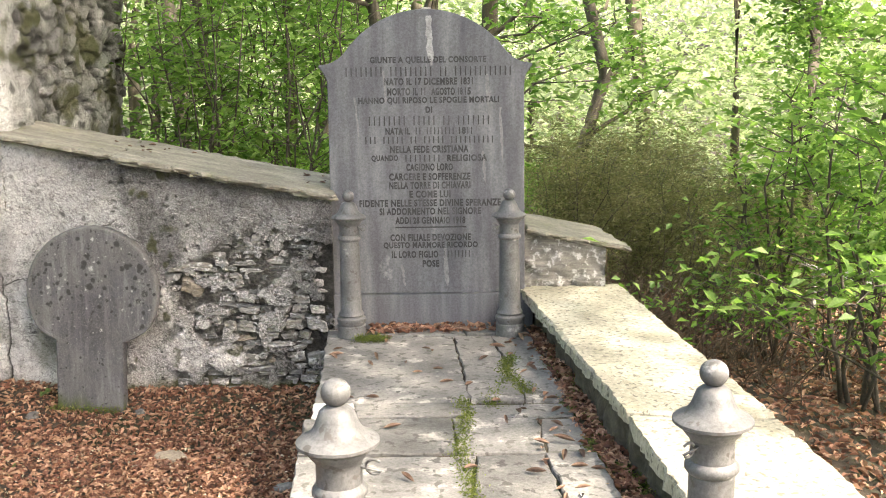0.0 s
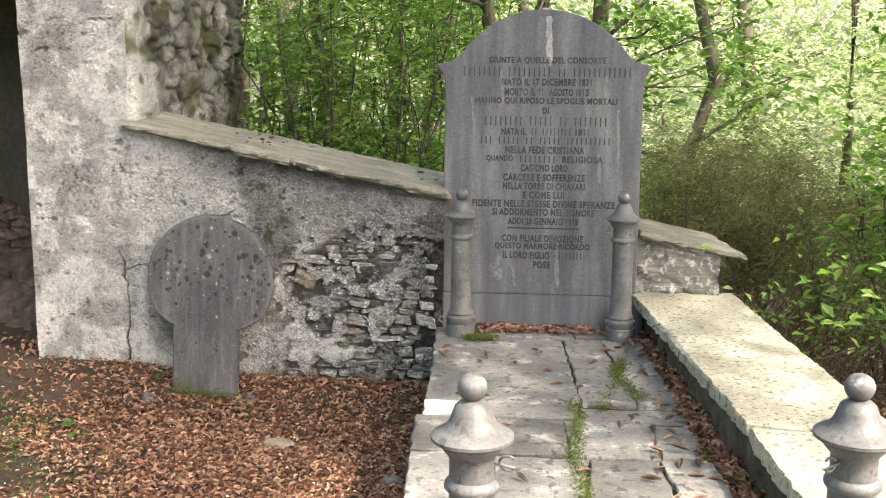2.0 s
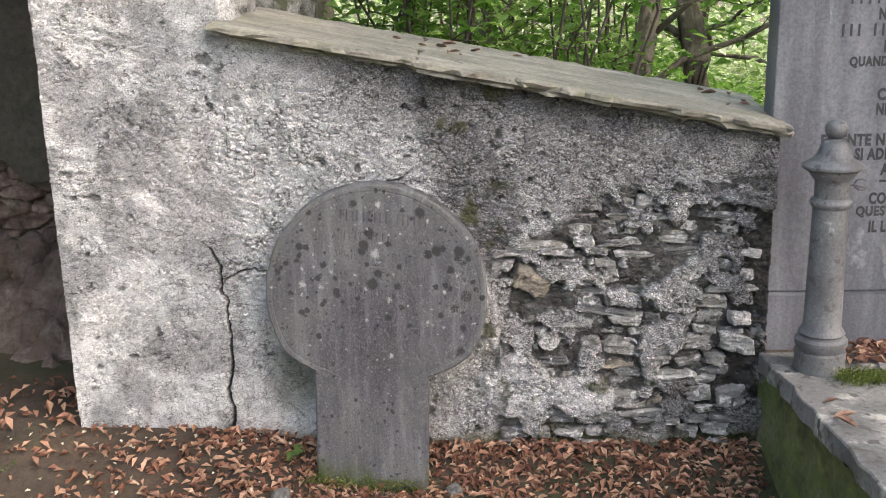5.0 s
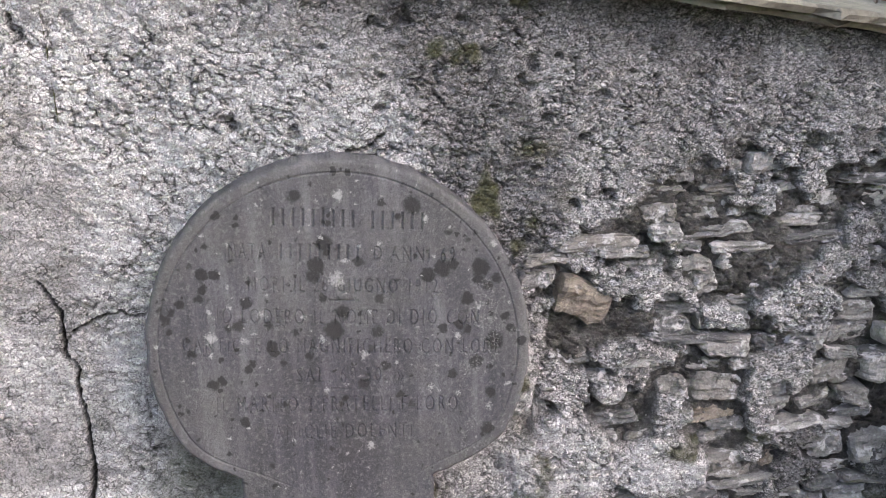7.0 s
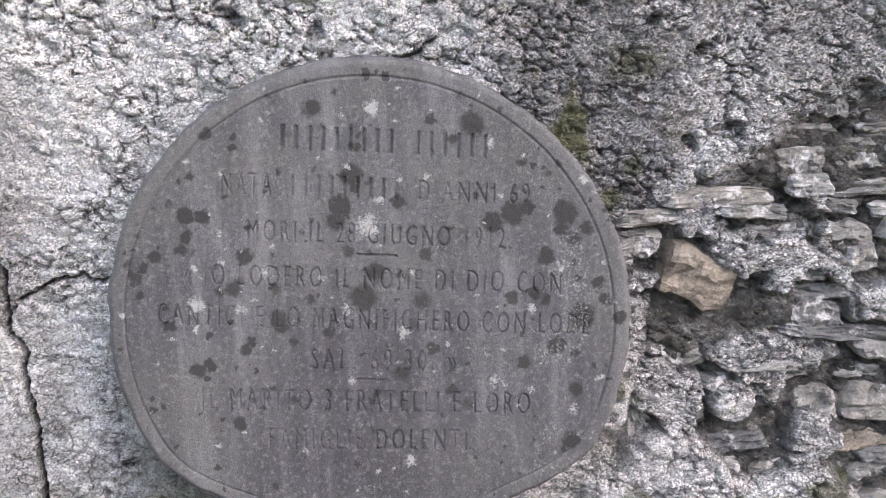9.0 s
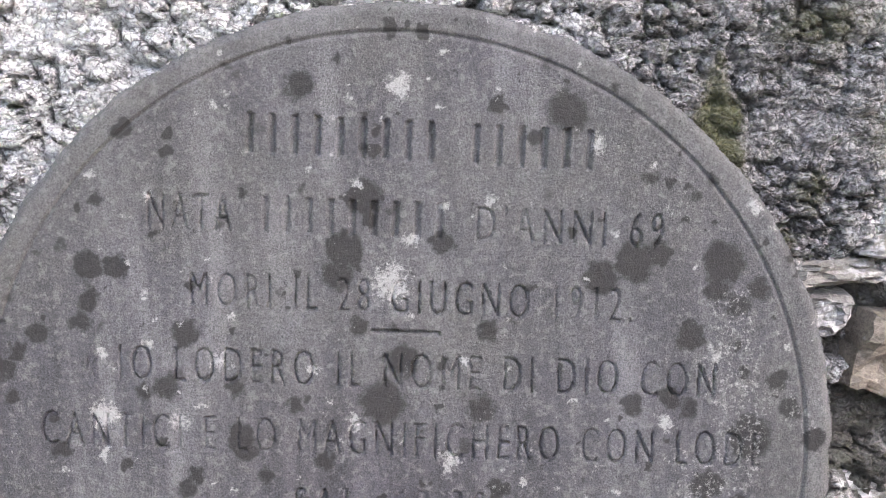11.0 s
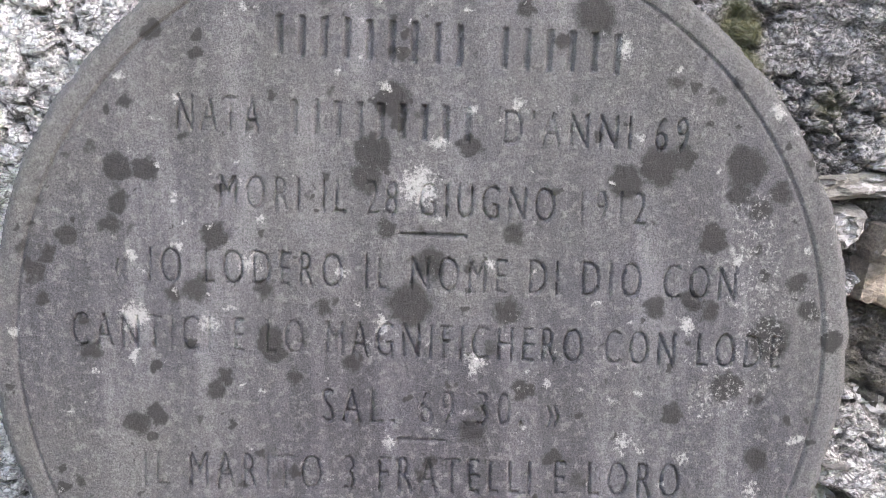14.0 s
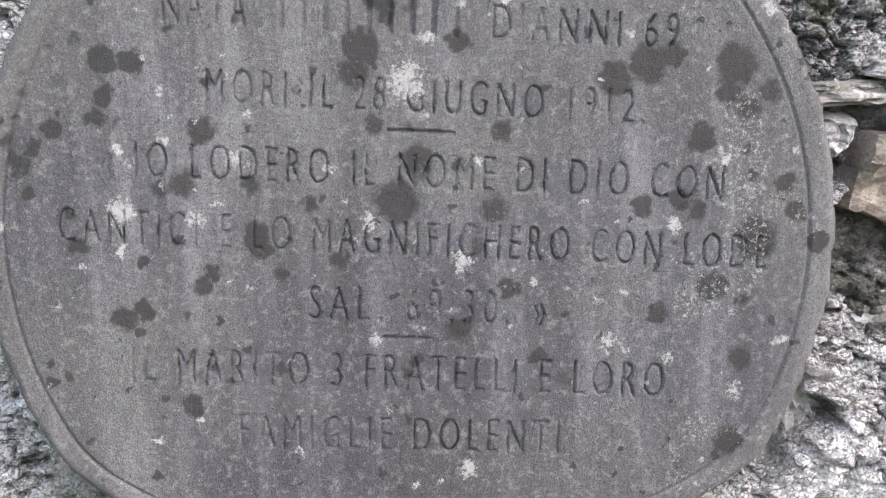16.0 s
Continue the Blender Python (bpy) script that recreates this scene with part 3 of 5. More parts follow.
wall_east = part("wall_north_end", array_mesh("wall_north_end", *(lambda u, v: (
    np.concatenate([np.stack([u, 0.10 + 0.05 * (fbm(u * 14, v * 18, 4, 41) - 0.5) + 0.02 * (cells(u * 9, v * 15, 3)[2] - 0.5), v], -1).reshape(-1, 3),
                    np.array([[1.06, 0.42, -0.5], [2.36, 0.42, -0.5], [2.36, 0.42, cap_line(2.36)], [1.06, 0.42, cap_line(1.06)]])]),
    np.concatenate([grid_quads(u.shape[1], u.shape[0]),
                    [[u.shape[1] - 1, u.size + 1, u.size + 2, u.size - 1], [u.size - 1, u.size + 2, u.size + 3, u.size - u.shape[1]], [u.size + 1, u.size, u.size + 3, u.size + 2]]])))(
    *(lambda u, s: (u, -0.5 + s * (cap_line(u) + 0.5)))(*np.meshgrid(np.linspace(1.06, 2.36, 150), np.linspace(0, 1, 110))))), WALL_STONE)
tagged(wall_east, "rubble end of the low cemetery wall behind the tomb", "wall", kind="structure")


def side_wall():
    """Broken masonry flank of the chapel, above and behind the low wall."""
    u, v = np.meshgrid(np.linspace(0.0, 2.02, 220), np.linspace(1.0, 3.0, 240))
    d1, d2, who = cells((u + 0.25 * fbm(u * 5, v * 5, 4, 2)) * 4, (v + 0.16 * fbm(u * 6, v * 6, 4, 3)) * 11, 8)
    shown = step(0.30, 0.46, fbm(u * 3.2, v * 4.5, 3, 22))
    out = shown * (0.06 * (who - 0.6) - 0.05 * step(0.2, 0.02, d2 - d1)) + 0.07 * (fbm(u * 9, v * 13, 4, 6) - 0.5) + 0.12 * (fbm(u * 2.2, v * 2.2, 3, 9) - 0.5)
    out = out * step(0.03, 0.3, u)
    shown = shown * step(0.05, 0.35, u)
    attrs = dict(grey=0.5 + 0 * u, stone=0.55 * shown, darken=0.55 * step(0.45, 0.7, fbm(u * 5, v * 2, 4, 25)), moss=0.9 * step(0.58, 0.7, fbm(u * 4, v * 4, 4, 23)),
                 pit=shown * 0.45 * step(0.25, 0.02, d2 - d1) + 0.7 * step(0.68, 0.76, fbm(u * 7, v * 9, 3, 24)))
    attrs = {k: np.concatenate([np.clip(a, 0, 1).ravel(), np.zeros(4)]) for k, a in attrs.items()}
    out = 0.6 * np.where(u < 0.5, np.maximum(out, -0.02), out)
    x = -0.402 + 0.03 * step(0.0, 0.06, u) + out - 0.02 * u
    n = u.size
    verts = np.concatenate([np.stack([x, u, v], -1).reshape(-1, 3), [[-0.88, 2.02, 1.0], [-0.88, 2.02, 3.0], [-0.88, 0.44, 1.0], [-0.88, 0.44, 3.0]]])
    quads = np.concatenate([grid_quads(u.shape[1], u.shape[0]), [[u.shape[1] - 1, n, n + 1, n - 1], [n, n + 2, n + 3, n + 1]]])
    return part("wall_chapel_side", array_mesh("wall_chapel_side", verts, quads, attrs), WALL)


tagged(side_wall(), "crumbling rubble flank of the chapel with moss", "wall", kind="structure")


def block(name, label, x0, x1, y0, y1, z0, z1, material, category="wall"):
    bm = bmesh.new()
    box(bm, x0, x1, y0, y1, z0, z1)
    return tagged(part(name, bm, material), label, category, kind="structure")


def chapel_back():
    """Back wall: a projecting plaster panel, then plaster broken off along a slanting edge over rubble."""
    u, v = np.meshgrid(np.linspace(-2.42, -0.88, 330), np.linspace(-0.2, 2.6, 420))
    rag = 0.10 * (fbm(u * 9, v * 9, 5, 3) - 0.5)
    corner = -1.95 - 0.10 * np.maximum(v - 0.9, 0)
    edge = 0.93 - 0.60 * (u + 1.93) * step(-1.3, -1.7, u) - 0.22 * step(-1.7, -1.3, u) + rag
    panel = step(0.012, -0.012, u - corner + 0.03 * (fbm(v * 16, v * 0, 4, 5) - 0.5))
    bare = (1 - panel) * step(0.010, -0.010, v - edge) + panel * step(0.01, -0.01, v - 0.52 - 0.5 * rag - 0.25 * (u + 2.0))
    bare = np.maximum(bare, step(0.012, -0.004, np.hypot((u + 1.80) / 1.3, v - 1.05 + rag) - 0.022))
    d1, d2, who = cells((u + 0.06 * fbm(u * 9, v * 9, 3, 7)) * 9, (v + 0.05 * fbm(u * 9, v * 9, 3, 8)) * 19, 6)
    stones = 0.05 * (who - 0.4) - 0.05 * step(0.18, 0.02, d2 - d1) + 0.03 * (fbm(u * 22, v * 26, 3, 9) - 0.5)
    y = 1.29 - 0.06 * panel + 0.012 * (fbm(u * 5, v * 5, 3, 2) - 0.5) + bare * (0.045 - stones) - 0.12 * bare * step(0.8, 0.35, v)
    n = u.size
    rim = np.array([[-2.42, 1.5, -0.2], [-0.88, 1.5, -0.2], [-0.88, 1.5, 2.6], [-2.42, 1.5, 2.6]])
    front = np.stack([u, y, v], -1).reshape(-1, 3)
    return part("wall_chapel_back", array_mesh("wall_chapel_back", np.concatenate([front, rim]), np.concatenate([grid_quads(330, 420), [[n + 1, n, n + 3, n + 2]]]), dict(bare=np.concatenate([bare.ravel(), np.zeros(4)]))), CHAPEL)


tagged(chapel_back(), "dim chapel back wall, plaster broken off over rubble", "wall", kind="structure")
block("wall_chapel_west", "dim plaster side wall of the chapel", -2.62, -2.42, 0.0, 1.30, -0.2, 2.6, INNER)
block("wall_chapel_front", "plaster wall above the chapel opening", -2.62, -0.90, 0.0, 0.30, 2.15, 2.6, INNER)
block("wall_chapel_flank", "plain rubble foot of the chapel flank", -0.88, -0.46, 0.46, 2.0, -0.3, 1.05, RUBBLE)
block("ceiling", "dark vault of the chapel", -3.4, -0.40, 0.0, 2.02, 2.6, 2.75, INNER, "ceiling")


def debris():
    u, v = np.meshgrid(np.linspace(-2.42, -0.88, 110), np.linspace(0.12, 1.31, 90))
    rise = 0.12 + 0.22 * step(0.25, 1.25, v) * step(-2.3, -1.5, u + 0.3 * fbm(u * 3, v * 3, 2, 4)) + 0.16 * step(0.3, 1.2, v)
    d1, d2, who = cells(u * 13, v * 13, 11)
    z = rise + 0.09 * (who - 0.5) * step(0.1, 0.3, v) + 0.12 * (fbm(u * 9, v * 9, 4, 5) - 0.5) - 0.02 * step(0.15, 0.02, d2 - d1)
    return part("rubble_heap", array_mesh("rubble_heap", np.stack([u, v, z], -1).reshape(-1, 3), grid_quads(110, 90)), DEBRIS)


tagged(debris(), "heap of fallen masonry and earth against the chapel wall", "rubble", kind="stuff")


# ---- capping slabs on the wall ----
def capping(name, xa, xb, rng, thick, front, back_x=None, rise=0.03):
    back_x = back_x or (xa, xb)
    outline = [(xa, front), (xb, front + 0.02), (back_x[1], 0.44), (back_x[0], 0.44)]
    bm = rough_slab(outline, thick * 0.55, rng, 0.011, 0.03, 0.004, 0.004)
    for a in rough_slab([(x + 0.004, y + (0.022 if y < 0.2 else 0)) for x, y in outline], thick * 0.45, rng, 0.014, 0.03, 0.003, 0.003), :
        low = bpy.data.meshes.new("layer")
        a.to_mesh(low)
        a.free()
        low.transform(Matrix.Translation((0, 0, -thick * 0.55)))
        bm.from_mesh(low)
        bpy.data.meshes.remove(low)
    for v in bm.verts:
        v.co.z += cap_line(v.co.x) + thick + rise * (v.co.y - front) / 0.5
    return part(name, bm, CAP)


rng = random.Random(3)
for xa, xb, thick, front, back_x in ((-0.41, 0.118, 0.03, -0.075, None), (0.122, 1.10, 0.032, -0.085, None), (1.98, 2.48, 0.028, 0.05, (1.98, 2.37))):
    slab = capping("capping_slab", xa, xb, rng, thick, front, back_x)
    tagged(slab, "rough grey-green schist slab capping the sloping wall", "capping stone", group="wall capping slabs")

# ---- tomb platform ----
TOP = 0.44


def platform_left(y):
    return 1.05 - 0.052 * y


def platform_right(y):
    return 1.97 - 0.055 * y


tomb = new("tomb_platform")
tagged(tomb, "raised tomb platform paved with worn grey flagstones", "tomb")
bm = bmesh.new()
u, v = np.meshgrid(np.linspace(0, 1, 80), np.linspace(0, 1, 20))
ys = 0.02 - 3.2 * u
out = 0.03 * (fbm(u * 30, v * 5, 4, 5) - 0.5) + 0.02 * (cells(u * 14, v * 4, 2)[2] - 0.5)
left = np.stack([platform_left(ys) + 0.02 - out, ys, -0.1 + v * (TOP - 0.045 + 0.1)], -1).reshape(-1, 3)
right = np.stack([platform_right(ys[::-1]) + 0.02 + 0 * out, ys[::-1], -0.1 + v * (TOP - 0.045 + 0.1)], -1).reshape(-1, 3)
q = grid_quads(80, 20)
base = array_mesh("base", np.concatenate([left, right]), np.concatenate([q, q[:, ::-1] + len(left)]))
part("base", base, FLAG_SIDE, tomb, "damp moss-covered masonry side")
bm = bmesh.new()
vs = [bm.verts.new(p) for p in ((platform_left(0.02) + 0.03, 0.02, TOP - 0.014), (platform_right(0.02) + 0.16, 0.02, TOP - 0.014), (platform_right(-3.18) + 0.16, -3.18, TOP - 0.014), (platform_left(-3.18) + 0.03, -3.18, TOP - 0.014))]
lo = [bm.verts.new((v.co.x, v.co.y, -0.1)) for v in vs]
bm.faces.new(vs[::-1])
bm.faces.new((vs[2], vs[3], lo[3], lo[2]))
part("bed", bm, EARTH, tomb, "earth and leaf mould in the joints")

ROWS = ((-0.02, -0.17, (0.33, 0.66)), (-0.18, -1.08, (0.60, 0.82)), (-1.095, -1.24, (0.15, 0.58, 0.80)), (-1.25, -1.58, (0.56, 0.84)), (-1.60, -2.02, (0.20, 0.57, 0.80)), (-2.04, -2.55, (0.28, 0.55, 0.78)), (-2.57, -3.16, (0.35, 0.7)))
for ya, yb, splits in ROWS:
    at = (0.0, *splits, 1.0)
    slant = {f: (rng.uniform(-0.04, 0.04), rng.uniform(-0.04, 0.04)) if f in splits else (0.0, 0.0) for f in at}
    for k, (fa, fb) in enumerate(zip(at, at[1:])):
        gap = 0.003 if k else 0.0

        def px(f, y, s=0.0):
            return platform_left(y) + f * (platform_right(y) - platform_left(y)) + s
        (la, lb), (ra, rb) = slant[fa], slant[fb]
        outline = [(px(fa, yb, gap + lb), yb + 0.003), (px(fb, yb, rb - 0.003), yb + 0.003), (px(fb, ya, ra - 0.003), ya - 0.003), (px(fa, ya, gap + la), ya - 0.003)]
        if fa == 0.0 and k == 0:
            s = rng.uniform(-0.025, 0.012)
            outline[0], outline[3] = (outline[0][0] + s, outline[0][1]), (outline[3][0] + s, outline[3][1])
        stone = part("flagstone", rough_slab(outline, 0.05, rng, 0.007, 0.045, 0.003, 0.0012), PALE_STONE if ya == -1.095 and k == 0 else FLAG, tomb)
        stone.location.z = TOP + rng.uniform(-0.003, 0.003)
        stone.rotation_euler = (rng.uniform(-0.004, 0.004), rng.uniform(-0.004, 0.004), 0)

# ---- stele ----
CX = 1.523
stele = new("tombstone_stele")
tagged(stele, "tall grey marble stele with arched top and dark lettering", "tombstone")


def profile_extrude(pts, y0, y1, bevel):
    bm = bmesh.new()
    rings = []
    cx, cz = sum(p[0] for p in pts) / len(pts), sum(p[1] for p in pts) / len(pts)
    for y, s in ((y0, bevel), (y0 + bevel, 0), (y1 - bevel, 0), (y1, bevel)):
        rings.append([bm.verts.new((x + (cx - x) * s / (abs(cx - x) + 0.3), y, z + (cz - z) * s / (abs(cz - z) + 0.3))) for x, z in pts])
    n = len(pts)
    for a, b in zip(rings, rings[1:]):
        for k in range(n):
            bm.faces.new((a[k], a[(k + 1) % n], b[(k + 1) % n], b[k]))
    bm.faces.new(rings[0][::-1])
    bm.faces.new(rings[-1])
    bmesh.ops.recalc_face_normals(bm, faces=bm.faces)
    return bm


half = [(0.452, 0.585), (0.447, 1.52), (0.449, 1.575), (0.458, 1.60), (0.472, 1.622), (0.484, 1.636), (0.484, 1.646), (0.45, 1.650), (0.42, 1.660), (0.395, 1.675), (0.37, 1.697)]
for k in range(1, 15):
    a = math.acos(0.37 / 0.455) + (math.pi / 2 - math.acos(0.37 / 0.455)) * k / 14
    s0 = math.sin(math.acos(0.37 / 0.455))
    half.append((0.455 * math.cos(a), 1.697 + (math.sin(a) - s0) / (1 - s0) * 0.193))
outline = [(CX + x, z) for x, z in half] + [(CX - x, z) for x, z in half[-2::-1]]
part("slab", profile_extrude(outline, 0.055, 0.15, 0.006), MARBLE, stele)
bm = profile_extrude([(CX - 0.487, TOP - 0.03), (CX + 0.487, TOP - 0.03), (CX + 0.485, 0.578), (CX + 0.478, 0.586), (CX - 0.478, 0.586), (CX - 0.485, 0.578)], 0.025, 0.18, 0.006)
part("plinth", bm, MARBLE, stele)
part("finial", profile_extrude([(CX - 0.02, 1.885), (CX + 0.03, 1.885), (CX + 0.027, 1.898), (CX - 0.015, 1.898)], 0.07, 0.13, 0.003), PALE_STONE, stele)


def lime_run(cx, top, bottom, width, seed):
    r = random.Random(seed)
    bm = bmesh.new()
    n = 14
    left, right = [], []
    for k in range(n):
        f = k / (n - 1)
        w = width * (0.55 + 0.9 * f * (1 - f) + 0.35 * r.random()) * (1 if f < 0.85 else 0.5)
        z = top + (bottom - top) * f
        left.append(bm.verts.new((cx - w / 2 + r.uniform(-0.003, 0.003) + 0.012 * f, 0.0535, z)))
        right.append(bm.verts.new((cx + w / 2 + r.uniform(-0.003, 0.003) + 0.012 * f, 0.0535, z)))
    for k in range(n - 1):
        bm.faces.new((left[k], left[k + 1], right[k + 1], right[k]))
    return bm


part("lime_run", lime_run(1.537, 1.86, 1.64, 0.030, 5), LIME, stele, "pale run of lime down the marble")
for k, (cx, top, bottom, w) in enumerate(((1.33, 1.62, 1.47, 0.012), (1.80, 1.60, 1.40, 0.016), (1.20, 1.5, 1.3, 0.01), (1.86, 1.45, 1.2, 0.012), (1.78, 1.25, 1.1, 0.012), (1.60, 0.80, 0.62, 0.02), (1.40, 0.72, 0.62, 0.012))):
    part("lime_run", lime_run(cx, top, bottom, w, 20 + k), LIME_FAINT, stele)


def font_mesh(text, spacing=1.0, thin=0.0):
    cu = bpy.data.curves.new("text", "FONT")
    cu.space_character, cu.offset = spacing, -thin
    cu.body, cu.align_x, cu.resolution_u = text, "CENTER", 3
    ob = bpy.data.objects.new("text", cu)
    scene.collection.objects.link(ob)
    bpy.context.view_layer.update()
    me = bpy.data.meshes.new_from_object(ob.evaluated_get(bpy.context.evaluated_depsgraph_get()))
    bpy.data.objects.remove(ob)
    bpy.data.curves.remove(cu)
    v = np.empty(len(me.vertices) * 3, np.float32)
    me.vertices.foreach_get("co", v)
    v = v.reshape(-1, 3)
    me.calc_loop_triangles()
    t = np.empty(len(me.loop_triangles) * 3, np.int32)
    me.loop_triangles.foreach_get("vertices", t)
    bpy.data.meshes.remove(me)
    v[:, 0] -= (v[:, 0].min() + v[:, 0].max()) / 2
    v[:, 1] -= v[:, 1].min()
    return v, t.reshape(-1, 3)


def line_shape(text, width, height, spacing=1.0, thin=0.0):
    """Flat triangles of one line of lettering, width x height, centred. Each # stands for a plain bar."""
    verts, tris, x = [], [], 0.0
    n = len(text)
    if "#" not in text:
        v, t = font_mesh(text, spacing, thin)
        v = v[:, :2] * [width / np.ptp(v[:, 0]), height / max(np.ptp(v[:, 1]), 1e-6)]
        return v - [0, height / 2], t
    cell, k, out_v, out_t, base = width / n, 0, [], [], 0
    while k < n:
        e = k
        while e < n and (text[e] == "#") == (text[k] == "#"):
            e += 1
        run, x0, x1 = text[k:e], -width / 2 + k * cell, -width / 2 + e * cell
        if run[0] == "#":
            c = x0 + cell * (np.arange(len(run)) + 0.5)
            v = np.stack([np.column_stack([c + sx * cell * 0.13, np.full(len(c), sy * height * 0.5)]) for sx, sy in ((-1, -1), (1, -1), (1, 1), (-1, 1))], 1).reshape(-1, 2)
            t = np.concatenate([np.array([[0, 1, 2], [0, 2, 3]]) + 4 * i for i in range(len(run))])
        elif run.strip():
            v, t = font_mesh(run.strip(), spacing, thin)
            w = cell * len(run.strip())
            shift = x0 + cell * (len(run) - len(run.lstrip())) + w / 2
            v = v[:, :2] * [w * 0.95 / np.ptp(v[:, 0]), height / np.ptp(v[:, 1])] - [-shift, height / 2]
        else:
            k = e
            continue
        out_v.append(v)
        out_t.append(t + base)
        base += len(v)
        k = e
    return np.concatenate(out_v), np.concatenate(out_t)


STELE_LINES = (
    ("GIUNTE A QUELLE DEL CONSORTE", 0.525, 1.664, 0.034), ("######## ######### ## ############", 0.765, 1.614, 0.042), ("NATO IL 17 DICEMBRE 1831", 0.405, 1.569, 0.034),
    ("MORTO IL 1# AGOSTO 18#5", 0.385, 1.524, 0.034), ("HANNO QUI RIPOSO LE SPOGLIE MORTALI", 0.64, 1.483, 0.034), ("DI", 0.03, 1.442, 0.030), ("######## ##### ## #######", 0.565, 1.393, 0.042),
    ("NATA IL ## ######## 18##", 0.405, 1.346, 0.032), ("### ##### ## ##### ##########", 0.60, 1.305, 0.032), ("NELLA FEDE CRISTIANA", 0.36, 1.262, 0.034), ("QUANDO ######## RELIGIOSA", 0.54, 1.221, 0.032),
    ("CAGIONO LORO", 0.215, 1.180, 0.034), ("CARCERE E SOFFERENZE", 0.375, 1.136, 0.034), ("NELLA TORRE DI CHIAVARI", 0.375, 1.096, 0.034), ("E COME LUI", 0.19, 1.055, 0.034),
    ("FIDENTE NELLE STESSE DIVINE SPERANZE", 0.655, 1.014, 0.034), ("SI ADDORMENTO NEL SIGNORE", 0.47, 0.975, 0.034), ("ADDI 28 GENNAIO 1918", 0.325, 0.932, 0.034), ("CON FILIALE DEVOZIONE", 0.375, 0.852, 0.034),
    ("QUESTO MARMORE RICORDO", 0.44, 0.814, 0.034), ("IL LORO FIGLIO ########", 0.375, 0.772, 0.034), ("POSE", 0.078, 0.728, 0.034))


def stele_line(v, t, cx, cz):
    n = len(v)
    verts = np.concatenate([np.column_stack([v[:, 0] + cx, np.full(n, 0.0535), v[:, 1] + cz]), np.column_stack([v[:, 0] + cx, np.full(n, 0.056), v[:, 1] + cz])])
    edges = {}
    for tri in t:
        for a, b in ((tri[0], tri[1]), (tri[1], tri[2]), (tri[2], tri[0])):
            if (b, a) in edges:
                del edges[(b, a)]
            else:
                edges[(a, b)] = 1
    side = [tri for a, b in edges for tri in ((a, a + n, b + n), (a, b + n, b))]
    return array_mesh("inscription_line", verts, np.concatenate([t, np.array(side, dtype=np.int32).reshape(-1, 3)]), smooth=False)


for text, width, z, high in STELE_LINES:
    part("inscription_line", stele_line(*line_shape(text, width, high, 1.12, -0.045), 1.535, z), LETTER, stele, "dark lead lettering")["kind"] = "stuff"
part("inscription_rule", stele_line(np.array([[-0.165, -0.003], [0.165, -0.003], [0.165, 0.003], [-0.165, 0.003]]), np.array([[0, 1, 2], [0, 2, 3]]), 1.537, 0.900), LETTER, stele)


# ---- iron posts ----
POST = [(0.064, 0.0), (0.065, 0.052), (0.058, 0.056), (0.060, 0.062), (0.067, 0.074), (0.066, 0.086), (0.056, 0.093), (0.055, 0.098), (0.059, 0.104), (0.054, 0.112), (0.048, 0.120), (0.047, 0.20), (0.0435, 0.437),
        (0.047, 0.440), (0.052, 0.447), (0.052, 0.455), (0.047, 0.462), (0.0425, 0.465), (0.0425, 0.505), (0.046, 0.511), (0.054, 0.520), (0.061, 0.531), (0.061, 0.535), (0.071, 0.537), (0.0765, 0.541), (0.0765, 0.547),
        (0.072, 0.551), (0.060, 0.557), (0.049, 0.565), (0.0415, 0.577), (0.037, 0.590), (0.032, 0.603), (0.024, 0.610), (0.016, 0.614)]


def post_top():
    return [(0.002 + 0.0255 * math.sin(a), 0.637 - 0.0255 * math.cos(a)) for a in [math.pi * (0.12 + 0.88 * k / 12) for k in range(13)]]


def make_post():
    root = new("iron_post")
    tagged(root, "grey painted cast-iron bollard with a ball finial", "bollard", group="posts round the tomb")
    shaft = part("shaft", lathe(POST, 48), IRON, root, smooth=True)
    shaft.data.set_sharp_from_angle(angle=radians(38))
    part("ball", lathe(post_top(), 28), IRON, shaft, smooth=True)
    bm = bmesh.new()
    pts = [(0.038 + 0.012 * k / 3, 0, 0.50 - 0.001 * k) for k in range(4)]
    pts += [(0.068 - 0.016 * math.cos(a), 0, 0.500 + 0.014 * math.sin(a)) for a in [-2.6 + 0.5 * k for k in range(11)]]
    tube(bm, pts, [0.0028] * len(pts), 6)
    part("hook", bm, IRON, shaft, "bent iron chain hook", smooth=True)
    return root


first_post = make_post()
first_post.matrix_basis = pose(1.174, -0.159, TOP, 0, 0, -20)
for x, y, turn, tilt in ((1.89, -0.158, 200, 0.6), (1.381, -2.89, -15, -0.8), (2.087, -2.80, 215, 0.8)):
    copy_thing(first_post, pose(x, y, TOP, 0, tilt, turn))

# ---- bench slabs along the tomb ----
for outline, z, thick in (([(2.135, -1.66), (2.575, -1.72), (2.43, 0.14), (1.95, 0.14)], 0.60, 0.045), ([(2.21, -3.5), (2.70, -3.5), (2.578, -1.73), (2.14, -1.672)], 0.592, 0.05)):
    slab = part("bench_slab", rough_slab(outline, thick, rng, 0.006, 0.028, 0.007, 0.004), BENCH)
    slab.location.z = z
    tagged(slab, "pale lichen-spotted stone slab lying on the side wall", "stone slab", group="slabs of the side wall")
u, v = np.meshgrid(np.linspace(0, 1, 140), np.linspace(0, 1, 40))
ys = 0.10 - 3.6 * u
rel = 0.05 * (fbm(u * 40, v * 9, 4, 15) - 0.5) + 0.03 * (cells(u * 24, v * 6, 12)[2] - 0.5)
